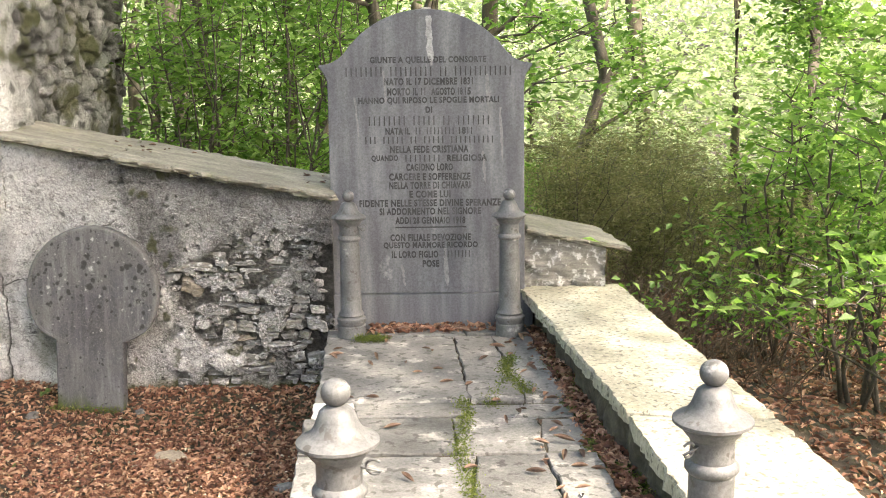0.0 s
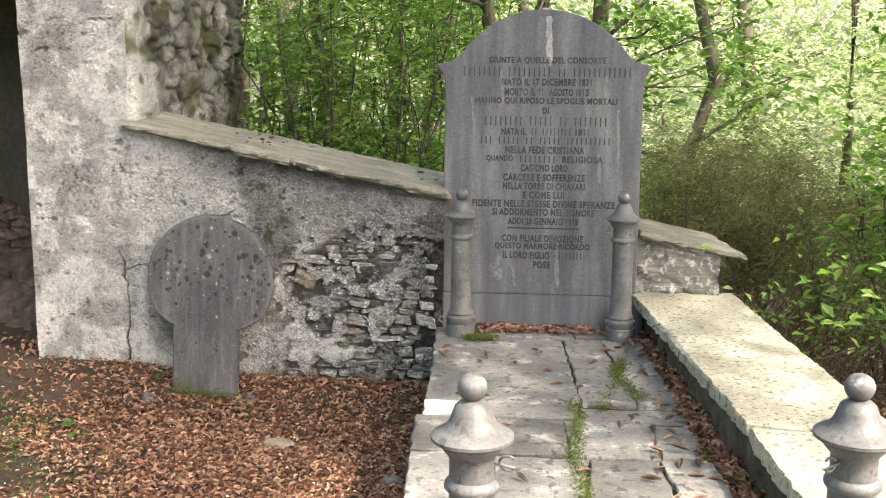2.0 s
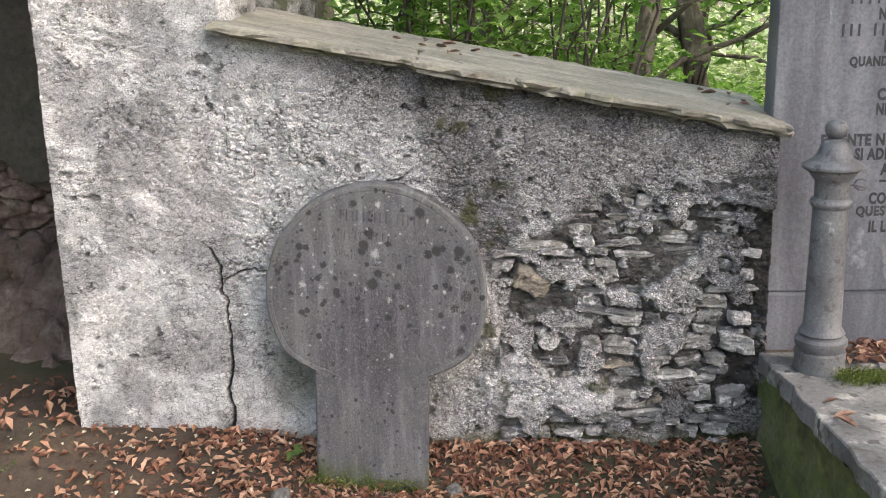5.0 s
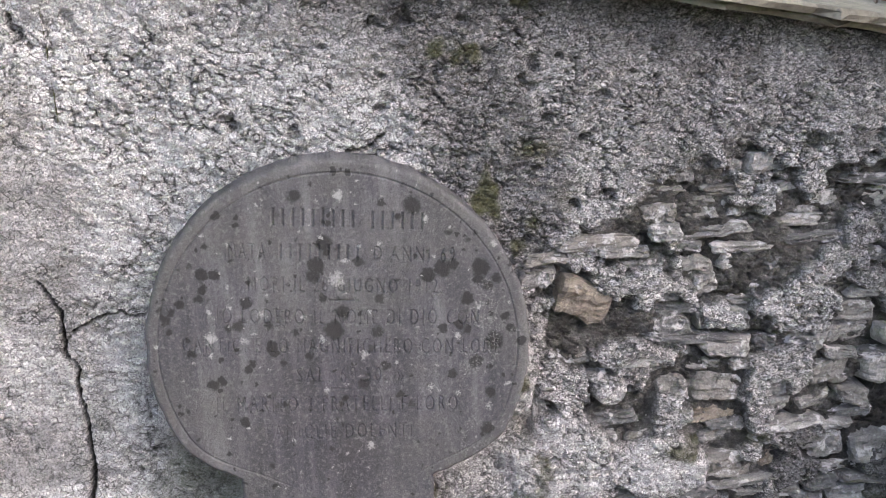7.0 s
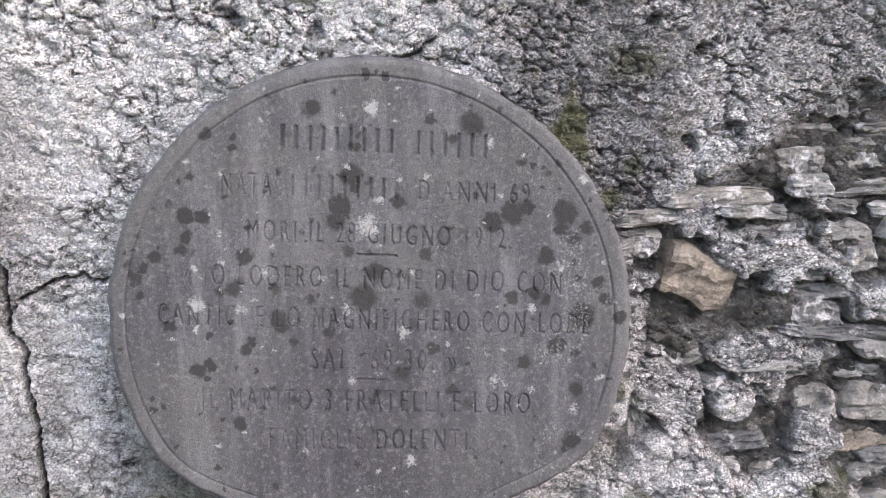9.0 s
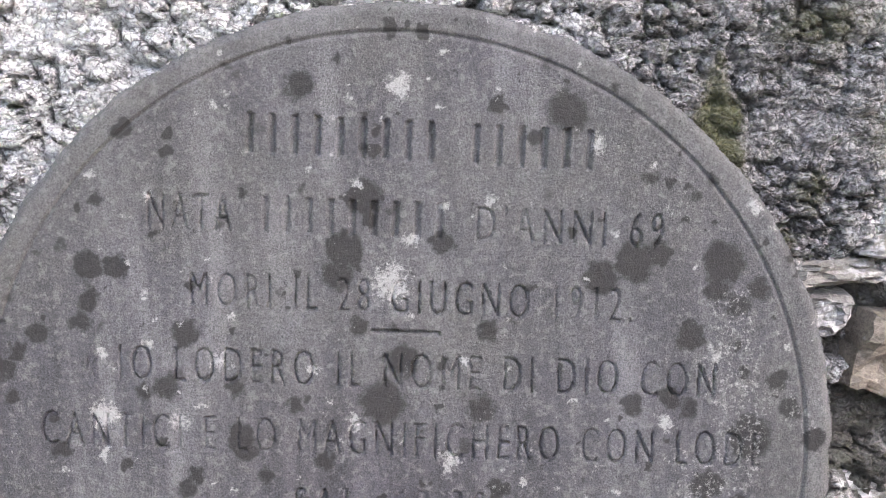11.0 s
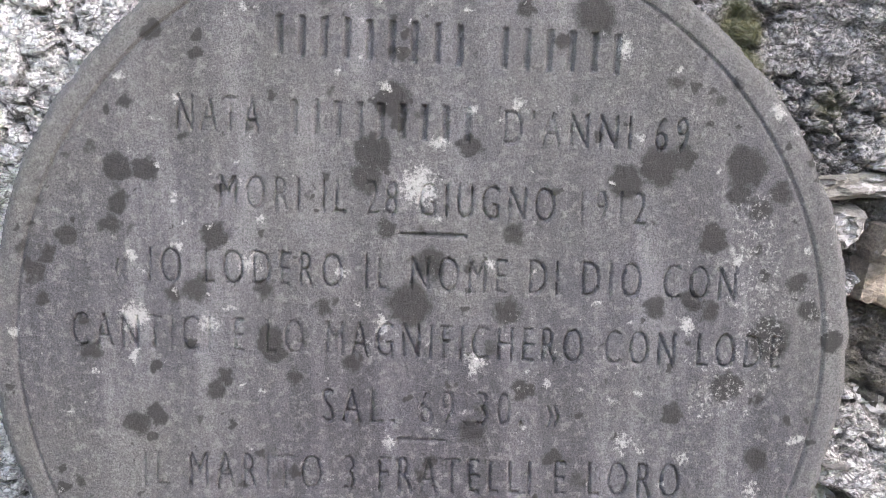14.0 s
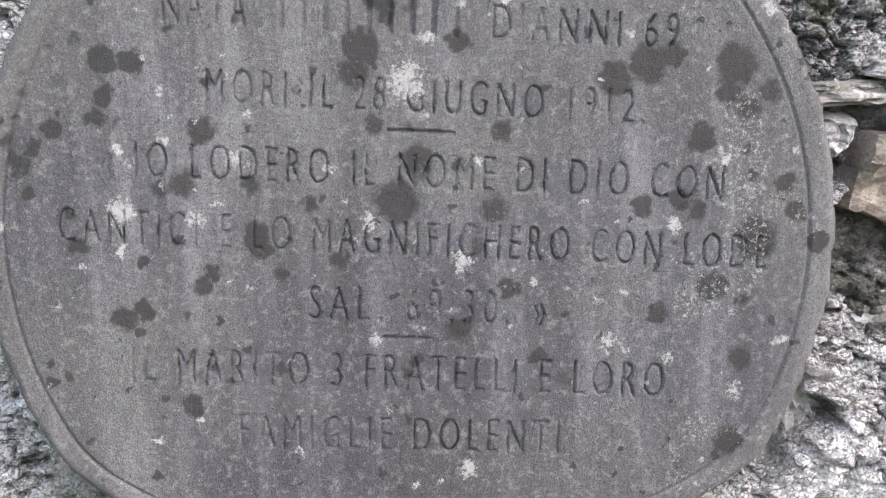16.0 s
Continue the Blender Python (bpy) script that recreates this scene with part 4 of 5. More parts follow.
inner = np.stack([2.03 - 0.075 * ys - rel, ys, -0.6 + v * 1.15], -1).reshape(-1, 3)
outer = np.stack([2.38 - 0.085 * ys[::-1] + rel, ys[::-1], -0.6 + v * 1.15], -1).reshape(-1, 3)
q = grid_quads(140, 40)
side = part("wall_side", array_mesh("wall_side", np.concatenate([inner, outer]), np.concatenate([q, q[:, ::-1] + len(inner)])), SIDE)
tagged(side, "low mossy rubble wall carrying the pale slabs", "wall", kind="structure")

# ---- round gravestone ----
DISC_R, DX, DZ = 0.301, -0.002, 0.643


def disc_front(x, z):
    return -0.107 - 0.062 * x + 0.085 * (z - 0.761)


DISC_LINES = (
    ("######### ######", 0.025, 0.852, 0.242, 0.0265, -0.088), ("NATA ######### D'ANNI 69", 0.014, 0.7997, 0.352, 0.0240, -0.076), ("MORI IL 28 GIUGNO 1912.", 0.0145, 0.747, 0.300, 0.0235, -0.074),
    ("« IO LODERO IL NOME DI DIO CON", 0.004, 0.6965, 0.431, 0.0245, -0.066), ("CANTICI E LO MAGNIFICHERO CON LODE", 0.003, 0.6487, 0.496, 0.0245, -0.066), ("SAL. 69.30. »", 0.011, 0.600, 0.167, 0.0245, -0.055),
    ("IL MARITO 3 FRATELLI E LORO", -0.0116, 0.5517, 0.382, 0.0255, -0.058), ("FAMIGLIE DOLENTI.", -0.008, 0.5046, 0.240, 0.0255, -0.048))
DARK_HIGH = ((-54, 892, 11), (125, 868, 14), (-14, 816, 11), (-29, 781, 12), (-35, 764, 10), (37, 783, 8), (166, 766, 13), (183, 771, 8), (226, 763, 14), (250, 744, 8), (222, 744, 8), (235, 734, 9),
             (143, 756, 11), (-194, 822, 6), (-203, 778, 9), (-184, 775, 8), (-205, 753, 7), (-212, 739, 7), (-242, 731, 7), (-257, 720, 6), (-267, 709, 7), (-141, 728, 9), (-155, 691, 11), (-108, 690, 7), (-21, 729, 7), (66, 723, 8), (7, 704, 11), (-173, 868, 7), (79, 875, 6))
DARK_LOW = ((-8, 676, 14), (60, 669, 10), (-107, 655, 9), (-103, 645, 8), (-147, 618, 7), (-140, 628, 6), (-205, 597, 9), (-189, 603, 7), (-160, 530, 8), (-247, 556, 4), (32, 583, 10), (213, 610, 11), (234, 556, 9),
            (225, 494, 10), (174, 591, 8), (70, 612, 7), (88, 562, 6), (201, 663, 7), (243, 643, 14), (262, 682, 7), (270, 662, 8), (287, 640, 7), (203, 715, 9), (163, 669, 8), (188, 672, 8), (-232, 650, 7))
PALE = ((14, 889, 10), (144, 846, 9), (2, 758, 17), (-117, 708, 10), (-200, 673, 13), (-148, 668, 10), (-27, 662, 8), (71, 811, 7), (17, 787, 7), (220, 700, 4), (-202, 645, 6), (184, 655, 8), (35, 632, 9), (-160, 823, 6),
        (-198, 838, 6), (247, 800, 8), (-166, 722, 5), (-54, 700, 6), (14, 735, 5), (-27, 577, 8), (38, 478, 9), (140, 571, 11), (230, 533, 8), (265, 569, 4), (-188, 505, 5), (-285, 665, 6))


def round_stone():
    pitch = 0.0011
    xs, zs = np.arange(DX - 0.304, DX + 0.3045, pitch), np.arange(0.02, DZ + 0.3045, pitch)
    x, z = np.meshgrid(xs, zs)
    r = np.hypot(x - DX, z - DZ)
    neck_l, neck_r = -0.176 - 0.02 * (0.42 - z), 0.135 - 0.02 * (0.42 - z)
    # how far inside the outline
    below = step(-28, -60, np.degrees(np.arctan2(z - DZ, np.abs(x - DX))))
    inside_disc = DISC_R * (1 - 0.115 * below) + 0.005 * (fbm(np.arctan2(z - DZ, x - DX) * 16, z * 0, 3, 4) - 0.5) - r
    inside_neck = np.where(z < 0.47, np.minimum(x - neck_l, neck_r - x), -1.0)
    inside = np.maximum(inside_disc, inside_neck)
    # lettering as a shallow cut
    sub = 2
    fine = pitch / sub
    mask = np.zeros((len(zs) * sub, len(xs) * sub), np.float32)
    ox, oz = xs[0] - pitch / 2 + fine / 2, zs[0] - pitch / 2 + fine / 2
    for text, cx, cz, width, high, turn in DISC_LINES:
        v, t = line_shape(text, width, high, 1.4, 0.017)
        v = np.column_stack([v[:, 0] * math.cos(turn) - v[:, 1] * math.sin(turn) + cx, v[:, 0] * math.sin(turn) + v[:, 1] * math.cos(turn) + cz])
        for a, b, c in v[t]:
            lo, hi = np.minimum(np.minimum(a, b), c), np.maximum(np.maximum(a, b), c)
            i0, i1 = int((lo[0] - ox) / fine), int((hi[0] - ox) / fine) + 2
            k0, k1 = int((lo[1] - oz) / fine), int((hi[1] - oz) / fine) + 2
            X, Z = np.meshgrid(ox + fine * np.arange(i0, i1), oz + fine * np.arange(k0, k1))
            e = [(q[0] - p[0]) * (Z - p[1]) - (q[1] - p[1]) * (X - p[0]) for p, q in ((a, b), (b, c), (c, a))]
            mask[k0:k1, i0:i1] = np.maximum(mask[k0:k1, i0:i1], (((e[0] >= 0) & (e[1] >= 0) & (e[2] >= 0)) | ((e[0] <= 0) & (e[1] <= 0) & (e[2] <= 0))))
    cut = mask.reshape(len(zs), sub, len(xs), sub).mean((1, 3))
    worn = 0.55 + 0.45 * step(0.35, 0.58, fbm(x * 30, z * 30, 3, 71))
    for cx, cz, w in ((0.0106, 0.7234, 0.046), (-0.004, 0.577, 0.035)):
        cut = np.maximum(cut, (np.abs(x - cx) < w / 2) & (np.abs(z - cz + 0.062 * (x - cx)) < 0.0014))
    ring = DISC_R * (1 - 0.115 * below) - 0.019 - r
    groove = step(0.0022, 0.0004, np.abs(ring)) * step(0.40, 0.44, z)
    band = step(0.002, -0.002, ring) * step(0.40, 0.44, z)
    depth = 0.0034 * cut * worn + 0.0020 * groove + 0.0005 * (fbm(x * 240, z * 240, 2, 81) - 0.5) + 0.0012 * (fbm(x * 14, z * 14, 3, 82) - 0.5)
    rim = np.clip(0.007 - inside, 0, 0.007)
    depth = depth + rim ** 2 / 0.010
    warp_x, warp_z = x + 0.009 * (fbm(x * 210, z * 210, 4, 91) - 0.5), z + 0.009 * (fbm(x * 210, z * 210, 4, 92) - 0.5)

    def blots(rows, soft, even):
        f = np.zeros_like(x)
        for cx, cz, rad in rows:
            near = (np.abs(x - cx / 1000) < rad / 400 + 0.01) & (np.abs(z - cz / 1000) < rad / 400 + 0.01)
            d = np.hypot(warp_x[near] - cx / 1000, warp_z[near] - cz / 1000) / (rad / 1000)
            weight = even + (1 - even) * ((cx * 7.3 + cz * 3.1) % 10) / 10
            f[near] = np.maximum(f[near], weight * step(1.6, soft, d))
        return f

    g = np.random.default_rng(5)
    few = [(a, b, c) for a, b, c in zip(g.uniform(-300, 300, 620), g.uniform(80, 940, 620), 1.2 + 4.8 * g.random(620) ** 2)]
    pale_few = [(a, b, c) for a, b, c in zip(g.uniform(-290, 290, 420), g.uniform(300, 930, 420), 1.2 + 3.6 * g.random(420) ** 2)]
    dark = np.maximum(blots(DARK_HIGH + DARK_LOW, 0.45, 0.6), blots(few, 0.3, 0.3))
    pale = np.maximum(blots(PALE, 0.0, 0.7), 0.8 * blots(pale_few, 0.2, 0.3))
    pale = np.maximum(pale, 0.38 * step(0.50, 0.72, fbm(x * 26, z * 26, 4, 95)) * (0.5 + 0.5 * step(-0.1, 0.2, x)))
    # the lower middle of the face has a deeper tone
    dusky = step(1.05, 0.3, np.hypot((x + 0.03) / 0.20, (z - 0.53) / 0.19) + 0.7 * (fbm(x * 9, z * 4, 4, 99) - 0.5))
    moss = step(0.20, 0.12, z + 0.10 * (fbm(x * 18, z * 9, 4, 96) - 0.5)) * step(0.45, 0.6, fbm(x * 10 + 3, z * 5, 3, 97) + 0.1)
    y = disc_front(x, z) + depth
    keep_v = inside > -0.0008
    n_all = np.arange(x.size).reshape(x.shape)
    ok = keep_v[:-1, :-1] & keep_v[1:, :-1] & keep_v[:-1, 1:] & keep_v[1:, 1:]
    quads = grid_quads(len(xs), len(zs), ok)
    # the edge and the back: walk the open border of the sheet
    e = np.concatenate([quads[:, [0, 1]], quads[:, [1, 2]], quads[:, [2, 3]], quads[:, [3, 0]]])
    code = e[:, 0].astype(np.int64) * x.size + e[:, 1]
    back = e[:, 1].astype(np.int64) * x.size + e[:, 0]
    border = e[~np.isin(code, back)]
    verts = np.stack([x, y, z], -1).reshape(-1, 3)
    rear = verts.copy()
    rear[:, 1] = disc_front(rear[:, 0], rear[:, 2]) + 0.052
    sides = np.stack([border[:, 0], border[:, 1], border[:, 1] + x.size, border[:, 0] + x.size], -1)[:, ::-1]
    allv = np.concatenate([verts, rear])
    allq = np.concatenate([quads, sides])
    used = np.unique(allq)
    remap = np.full(len(allv), -1)
    remap[used] = np.arange(len(used))
    attrs = {k: np.concatenate([a.ravel(), 0 * a.ravel()])[used] for k, a in dict(dark=dark, pale=pale, moss=moss, cut=cut * 1.0, band=band, dusky=dusky).items()}
    return array_mesh("slab", allv[used], remap[allq], attrs)


def gravestone_material():
    m, n, links, bsdf = nodes_of("lichened grey marble")
    pos = n.new("ShaderNodeTexCoord").outputs["Object"]

    def attr(name):
        a = n.new("ShaderNodeAttribute")
        a.attribute_name = name
        return a.outputs["Fac"]

    def torn(src, noise, amount, lo, hi):
        """A soft field broken up along its edge by a noise."""
        a = n.new("ShaderNodeMath")
        a.operation, a.inputs[1].default_value, a.inputs[2].default_value = "MULTIPLY_ADD", amount, -0.5 * amount
        links.new(noise, a.inputs[0])
        b = n.new("ShaderNodeMath")
        b.operation = "ADD"
        links.new(a.outputs[0], b.inputs[0])
        links.new(src, b.inputs[1])
        return ramp(n, links, b.outputs[0], ((lo, (0, 0, 0)), (hi, (1, 1, 1))))

    big, streak = noise_tex(n, links, pos, 7, 5), noise_tex(n, links, pos, 4, 6, 0.65, (7, 1, 0.8))
    fine, speck = noise_tex(n, links, pos, 780, 4, 0.75), noise_tex(n, links, pos, 170, 6, 0.78)
    col = ramp(n, links, streak, ((0.32, (0.044, 0.0435, 0.049)), (0.5, (0.074, 0.0735, 0.080)), (0.66, (0.142, 0.141, 0.147))))
    col = mix(n, links, ramp(n, links, big, ((0.45, (0, 0, 0)), (0.65, (0.6, 0.6, 0.6)))), col, (0.090, 0.090, 0.085))
    col = mix(n, links, attr("band"), col, mix(n, links, 0.2, col, (0.15, 0.15, 0.137)))
    # deeper tone over the lower middle of the face
    col = mix(n, links, attr("dusky"), col, mix(n, links, 1.0, col, (0.68, 0.66, 0.70), "MULTIPLY"))
    col = mix(n, links, 1.0, col, ramp(n, links, fine, ((0.34, (0.48, 0.48, 0.48)), (0.66, (1.6, 1.6, 1.6)))), "MULTIPLY")
    col = mix(n, links, ramp(n, links, speck, ((0.52, (0, 0, 0)), (0.62, (0.55, 0.55, 0.55)))), col, (0.20, 0.20, 0.195))
    col = mix(n, links, mix(n, links, 1.0, torn(attr("dark"), speck, 1.1, 0.22, 0.60), (0.88, 0.88, 0.88), "MULTIPLY"), col, (0.017, 0.0162, 0.0152))
    # letter cuts slightly darkened: the shade of the recess is put into the colour
    col = mix(n, links, ramp(n, links, attr("cut"), ((0.3, (0, 0, 0)), (1.0, (0.05, 0.05, 0.05)))), col, (0.05, 0.05, 0.048))
    col = mix(n, links, mix(n, links, 1.0, torn(attr("pale"), noise_tex(n, links, pos, 330, 6, 0.85), 2.8, 0.45, 0.75), (0.9, 0.9, 0.9), "MULTIPLY"), col, (0.36, 0.36, 0.348))
    col = mix(n, links, attr("moss"), col, (0.045, 0.06, 0.012))
    links.new(col, bsdf.inputs["Base Color"])
    bsdf.inputs["Roughness"].default_value = 0.75
    bump(n, links, bsdf, ((speck, 0.0018), (fine, 0.0009)))
    return m


grave = new("round_gravestone")
tagged(grave, "disc-shaped grey marble gravestone on a neck, spotted with lichen", "gravestone")
part("slab", round_stone(), gravestone_material(), grave)


# ---- plants ----
def branch_points(a, b, rng, n=6, sway=0.08):
    a, b = Vector(a), Vector(b)
    s = (b - a).length * sway
    pts = []
    for k in range(n):
        f = k / (n - 1)
        j = Vector((rng.uniform(-s, s), rng.uniform(-s, s), rng.uniform(-s, s) * 0.5)) if 0 < k < n - 1 else Vector()
        pts.append(a.lerp(b, f) + j)
    return pts


def cloud(rng, centre, spread, n):
    return np.asarray(centre) + rng.normal(size=(n, 3)) * np.asarray(spread)


def tree(x, y, height, radius, label, seed, lean=(0, 0), limbs=8, leaves=2500, leaf=0.07, crown_from=0.35, reach=1.0, material=None, name="tree", group="woodland trees"):
    r = random.Random(seed)
    g = np.random.default_rng(seed)
    z0 = float(ground_height(x, y)) - 0.08
    root = new(name)
    root.location = (x, y, z0)
    tagged(root, label, "tree", group=group)
    bm = bmesh.new()
    top = Vector((lean[0], lean[1], height))
    spine = branch_points((0, 0, 0), top, r, 9, 0.025)
    tube(bm, spine, [radius * (1.25 if k == 0 else 1 - 0.82 * k / 8) for k in range(9)], 10)
    trunk = part("trunk", bm, BARK, root, smooth=True)
    spots = []
    for k in range(limbs):
        f = crown_from + (0.97 - crown_from) * (k + r.random()) / limbs
        i = min(int(f * 8), 7)
        start = spine[i].lerp(spine[i + 1], f * 8 - i)
        ang = r.uniform(0, 6.283)
        length = reach * r.uniform(0.6, 1.15) * (1.2 - 0.5 * f)
        end = start + Vector((math.cos(ang) * length, math.sin(ang) * length, length * r.uniform(0.05, 0.55)))
        pts = branch_points(start, end, r, 6, 0.06)
        rad = radius * 0.30 * (1.1 - 0.6 * f)
        bm = bmesh.new()
        tube(bm, pts, [rad * (1 - 0.8 * j / 5) for j in range(6)], 6)
        for j in range(2, 6):
            for _ in range(2):
                tip = pts[j] + Vector((r.uniform(-1, 1), r.uniform(-1, 1), r.uniform(-0.3, 0.5))) * length * 0.32
                tube(bm, branch_points(pts[j], tip, r, 4, 0.06), [rad * 0.3, rad * 0.22, rad * 0.15, rad * 0.08], 4)
                spots.append((pts[j], tip))
        part("limb", bm, BARK, trunk, smooth=True)
    pick = g.integers(0, len(spots), leaves)
    a, b = np.array([s[0] for s in spots])[pick], np.array([s[1] for s in spots])[pick]
    at = a + (b - a) * g.uniform(0.2, 1.15, (leaves, 1)) + g.normal(size=(leaves, 3)) * [0.11 * reach, 0.11 * reach, 0.05 * reach]
    part("crown", leaf_mesh("crown", at, leaf, g, 0.5), material or LEAF, root)["kind"] = "stuff"
    return root


def shrub(x, y, height, label, seed, stems=9, spread=0.5, leaves=2500, leaf=0.06, material=None, slim=0.55, low=0.3, name="shrub", radius=0.011):
    r = random.Random(seed)
    g = np.random.default_rng(seed)
    root = new(name)
    root.location = (x, y, float(ground_height(x, y)) - 0.05)
    tagged(root, label, "shrub", group="woodland undergrowth")
    lines = []
    for _ in range(stems):
        ang, out = r.uniform(0, 6.283), spread * r.uniform(0.2, 1.0)
        h = height * r.uniform(0.65, 1.05)
        foot = Vector((r.uniform(-0.12, 0.12), r.uniform(-0.12, 0.12), 0))
        pts = branch_points(foot, (math.cos(ang) * out, math.sin(ang) * out, h), r, 7, 0.04)
        bm = bmesh.new()
        tube(bm, pts, [radius * (1 - 0.75 * j / 6) for j in range(7)], 6)
        for j in range(2, 7):
            for _ in range(2):
                tip = pts[j] + Vector((r.uniform(-1, 1), r.uniform(-1, 1), r.uniform(-0.1, 0.7))) * h * 0.16
                tube(bm, [pts[j], tip], [radius * 0.35, radius * 0.15], 4)
                lines.append((pts[j], tip))
        part("stem", bm, BARK, root, smooth=True)
    pick = g.integers(0, len(lines), leaves)
    a, b = np.array([s[0] for s in lines])[pick], np.array([s[1] for s in lines])[pick]
    f = g.uniform(0.2, 1.2, (leaves, 1))
    at = a + (b - a) * f + g.normal(size=(leaves, 3)) * spread * [0.13, 0.13, 0.08]
    at = at[at[:, 2] > low * height * 0.5]
    part("foliage", leaf_mesh("foliage", at, leaf, g, 0.5, slim), material or LEAF, root)["kind"] = "stuff"
    return root


SLENDER = "slender grey-barked tree with fresh green leaves"
for i, (x, y, h, rad, lean, leaves, leaf) in enumerate((
        (-0.10, 3.0, 6.0, 0.055, (0.1, 0.2), 3500, 0.08), (1.10, 2.6, 6.5, 0.07, (-0.1, 0.3), 3500, 0.08), (1.62, 4.2, 8.0, 0.10, (0, 0.3), 3000, 0.09), (2.1, 5.4, 8.0, 0.10, (0.1, 0), 3000, 0.09),
        (5.0, 4.6, 6.0, 0.07, (0.2, 0.5), 6000, 0.09), (5.3, 2.2, 4.5, 0.03, (0.3, 0.3), 4500, 0.075), (5.0, 2.4, 5.0, 0.04, (0.1, -0.3), 4500, 0.075), (4.15, 0.4, 4.0, 0.03, (0.5, 0.2), 3500, 0.075),
        (6.6, 6.5, 7.0, 0.09, (0, 0), 5000, 0.1), (3.4, 7.5, 8.0, 0.10, (0.3, 0), 4000, 0.1), (-1.0, 6.0, 8.0, 0.09, (0, 0), 4000, 0.1), (0.4, 7.0, 8.0, 0.08, (0, 0), 4000, 0.1), (8.5, 5.0, 7.0, 0.08, (0, 0), 4000, 0.1))):
    tree(x, y, h, rad, SLENDER, 40 + i, lean, limbs=16, leaves=leaves, leaf=leaf, crown_from=0.10, reach=1.0 + 0.06 * h)

for i, (x, y, h) in enumerate(((0.2, 1.7, 2.6), (0.75, 2.0, 2.9), (0.45, 2.7, 3.0), (-0.1, 2.2, 2.4), (1.0, 3.4, 3.0), (0.0, 4.2, 3.0), (0.7, 5.0, 3.2))):
    shrub(x, y, h, "many-stemmed hazel shrub with fresh green leaves", 70 + i, 9, 0.55, 1700, 0.065, low=0.5)
for i, (x, y, h, s) in enumerate(((2.6, 2.8, 1.15, 0.55), (3.2, 3.1, 1.25, 0.6), (3.9, 3.4, 1.3, 0.7), (2.9, 3.9, 1.3, 0.6), (4.5, 3.9, 1.4, 0.7), (3.6, 4.6, 1.5, 0.8))):
    shrub(x, y, h, "dense dark heath bush with fine needles", 90 + i, 30, s, 16000, 0.036, HEATH, 0.16, 0.1, radius=0.006)
for i, (x, y, h) in enumerate(((3.35, 2.0, 0.95), (3.75, 2.3, 1.0), (4.3, 2.3, 1.0), (5.2, 1.9, 1.3), (2.50, 0.62, 0.55), (5.4, 0.9, 1.4), (4.9, 3.0, 1.3))):
    shrub(x, y, h, "young hazel sapling with broad pale green leaves", 110 + i, 7, 0.5, 300, 0.052, slim=0.7, radius=0.007)

for i, (x, y, h) in enumerate(((4.75, 0.2, 2.2), (4.7, 1.1, 2.3), (5.0, -0.6, 2.0))):
    shrub(x, y, h, "young maple with broad bright green leaves", 130 + i, 5, 0.6, 420, 0.11, slim=0.8, radius=0.009, low=0.7)

for i, (x, y, h, n) in enumerate(((4.25, 1.55, 2.0, 6), (3.95, 2.5, 2.0, 5), (4.9, 1.1, 2.0, 5))):
    shrub(x, y, h, "clump of dark slender trunks with sparse leaves", 160 + i, n, 0.5, 700, 0.08, radius=0.019, low=0.9)
r = random.Random(31)
bm = bmesh.new()
for k in range(420):
    x, y = r.uniform(2.5, 3.7), r.uniform(1.0, 3.0)
    z = float(ground_height(x, y))
    ang, up, ln = r.uniform(0, 6.283), r.uniform(0.1, 1.2), r.uniform(0.2, 0.6)
    tip = (x + math.cos(ang) * ln, y + math.sin(ang) * ln, z + up * ln)
    tube(bm, branch_points((x, y, z - 0.02), tip, r, 4, 0.1), [0.004, 0.0035, 0.0025, 0.0015], 4)
tagged(part("dead_twigs", bm, TWIG), "tangle of dead brown twigs under the bushes", "brushwood", kind="stuff")

# far wood, all round the clearing
def wood(name, label, seed, n, xr, yr, high, per, leaf, material, spread=(0.75, 0.6, 0.35)):
    g = np.random.default_rng(seed)
    c = np.column_stack([g.uniform(*xr, n), g.uniform(*yr, n), np.zeros(n)])
    c[:, 2] = ground_height(c[:, 0], c[:, 1]) + g.uniform(0.1, high, n)
    at = np.concatenate([cloud(g, k, spread, per) for k in c])
    return tagged(part(name, leaf_mesh(name, at, leaf, g, 0.5), material), label, "woodland", kind="stuff")


wood("far_wood", "foliage of the wood beyond, sunlight painted into its leaves", 21, 1000, (-11, 20), (8, 22), 5.0, 130, 0.15, FAR_LEAF)
wood("undergrowth", "low green undergrowth on the slope", 22, 260, (-3, 12), (5.0, 13), 0.5, 130, 0.09, LEAF, (0.5, 0.5, 0.12))
# out of view: two leaf belts added to hold back light from the horizon
wood("far_wood", "unseen foliage around the clearing, added to block low sky light", 23, 300, (-13, 15), (-18, -12), 4.0, 90, 0.3, LEAF, (1.0, 0.8, 0.6))
wood("far_wood", "unseen foliage around the clearing, added to block low sky light", 24, 160, (-16, -9), (-8, 8), 5.0, 90, 0.3, LEAF, (0.8, 1.0, 0.6))
bm = bmesh.new()
r = random.Random(9)
for k in range(30):
    x, y = r.uniform(-8, 16), r.uniform(8, 20)
    z = float(ground_height(x, y))
    tube(bm, branch_points((x, y, z - 0.2), (x + r.uniform(-0.5, 0.5), y, z + 9), r, 6, 0.02), [r.uniform(0.05, 0.13)] * 6, 7)
tagged(part("far_trunks", bm, BARK, smooth=True), "grey trunks of the wood beyond", "woodland", kind="stuff")

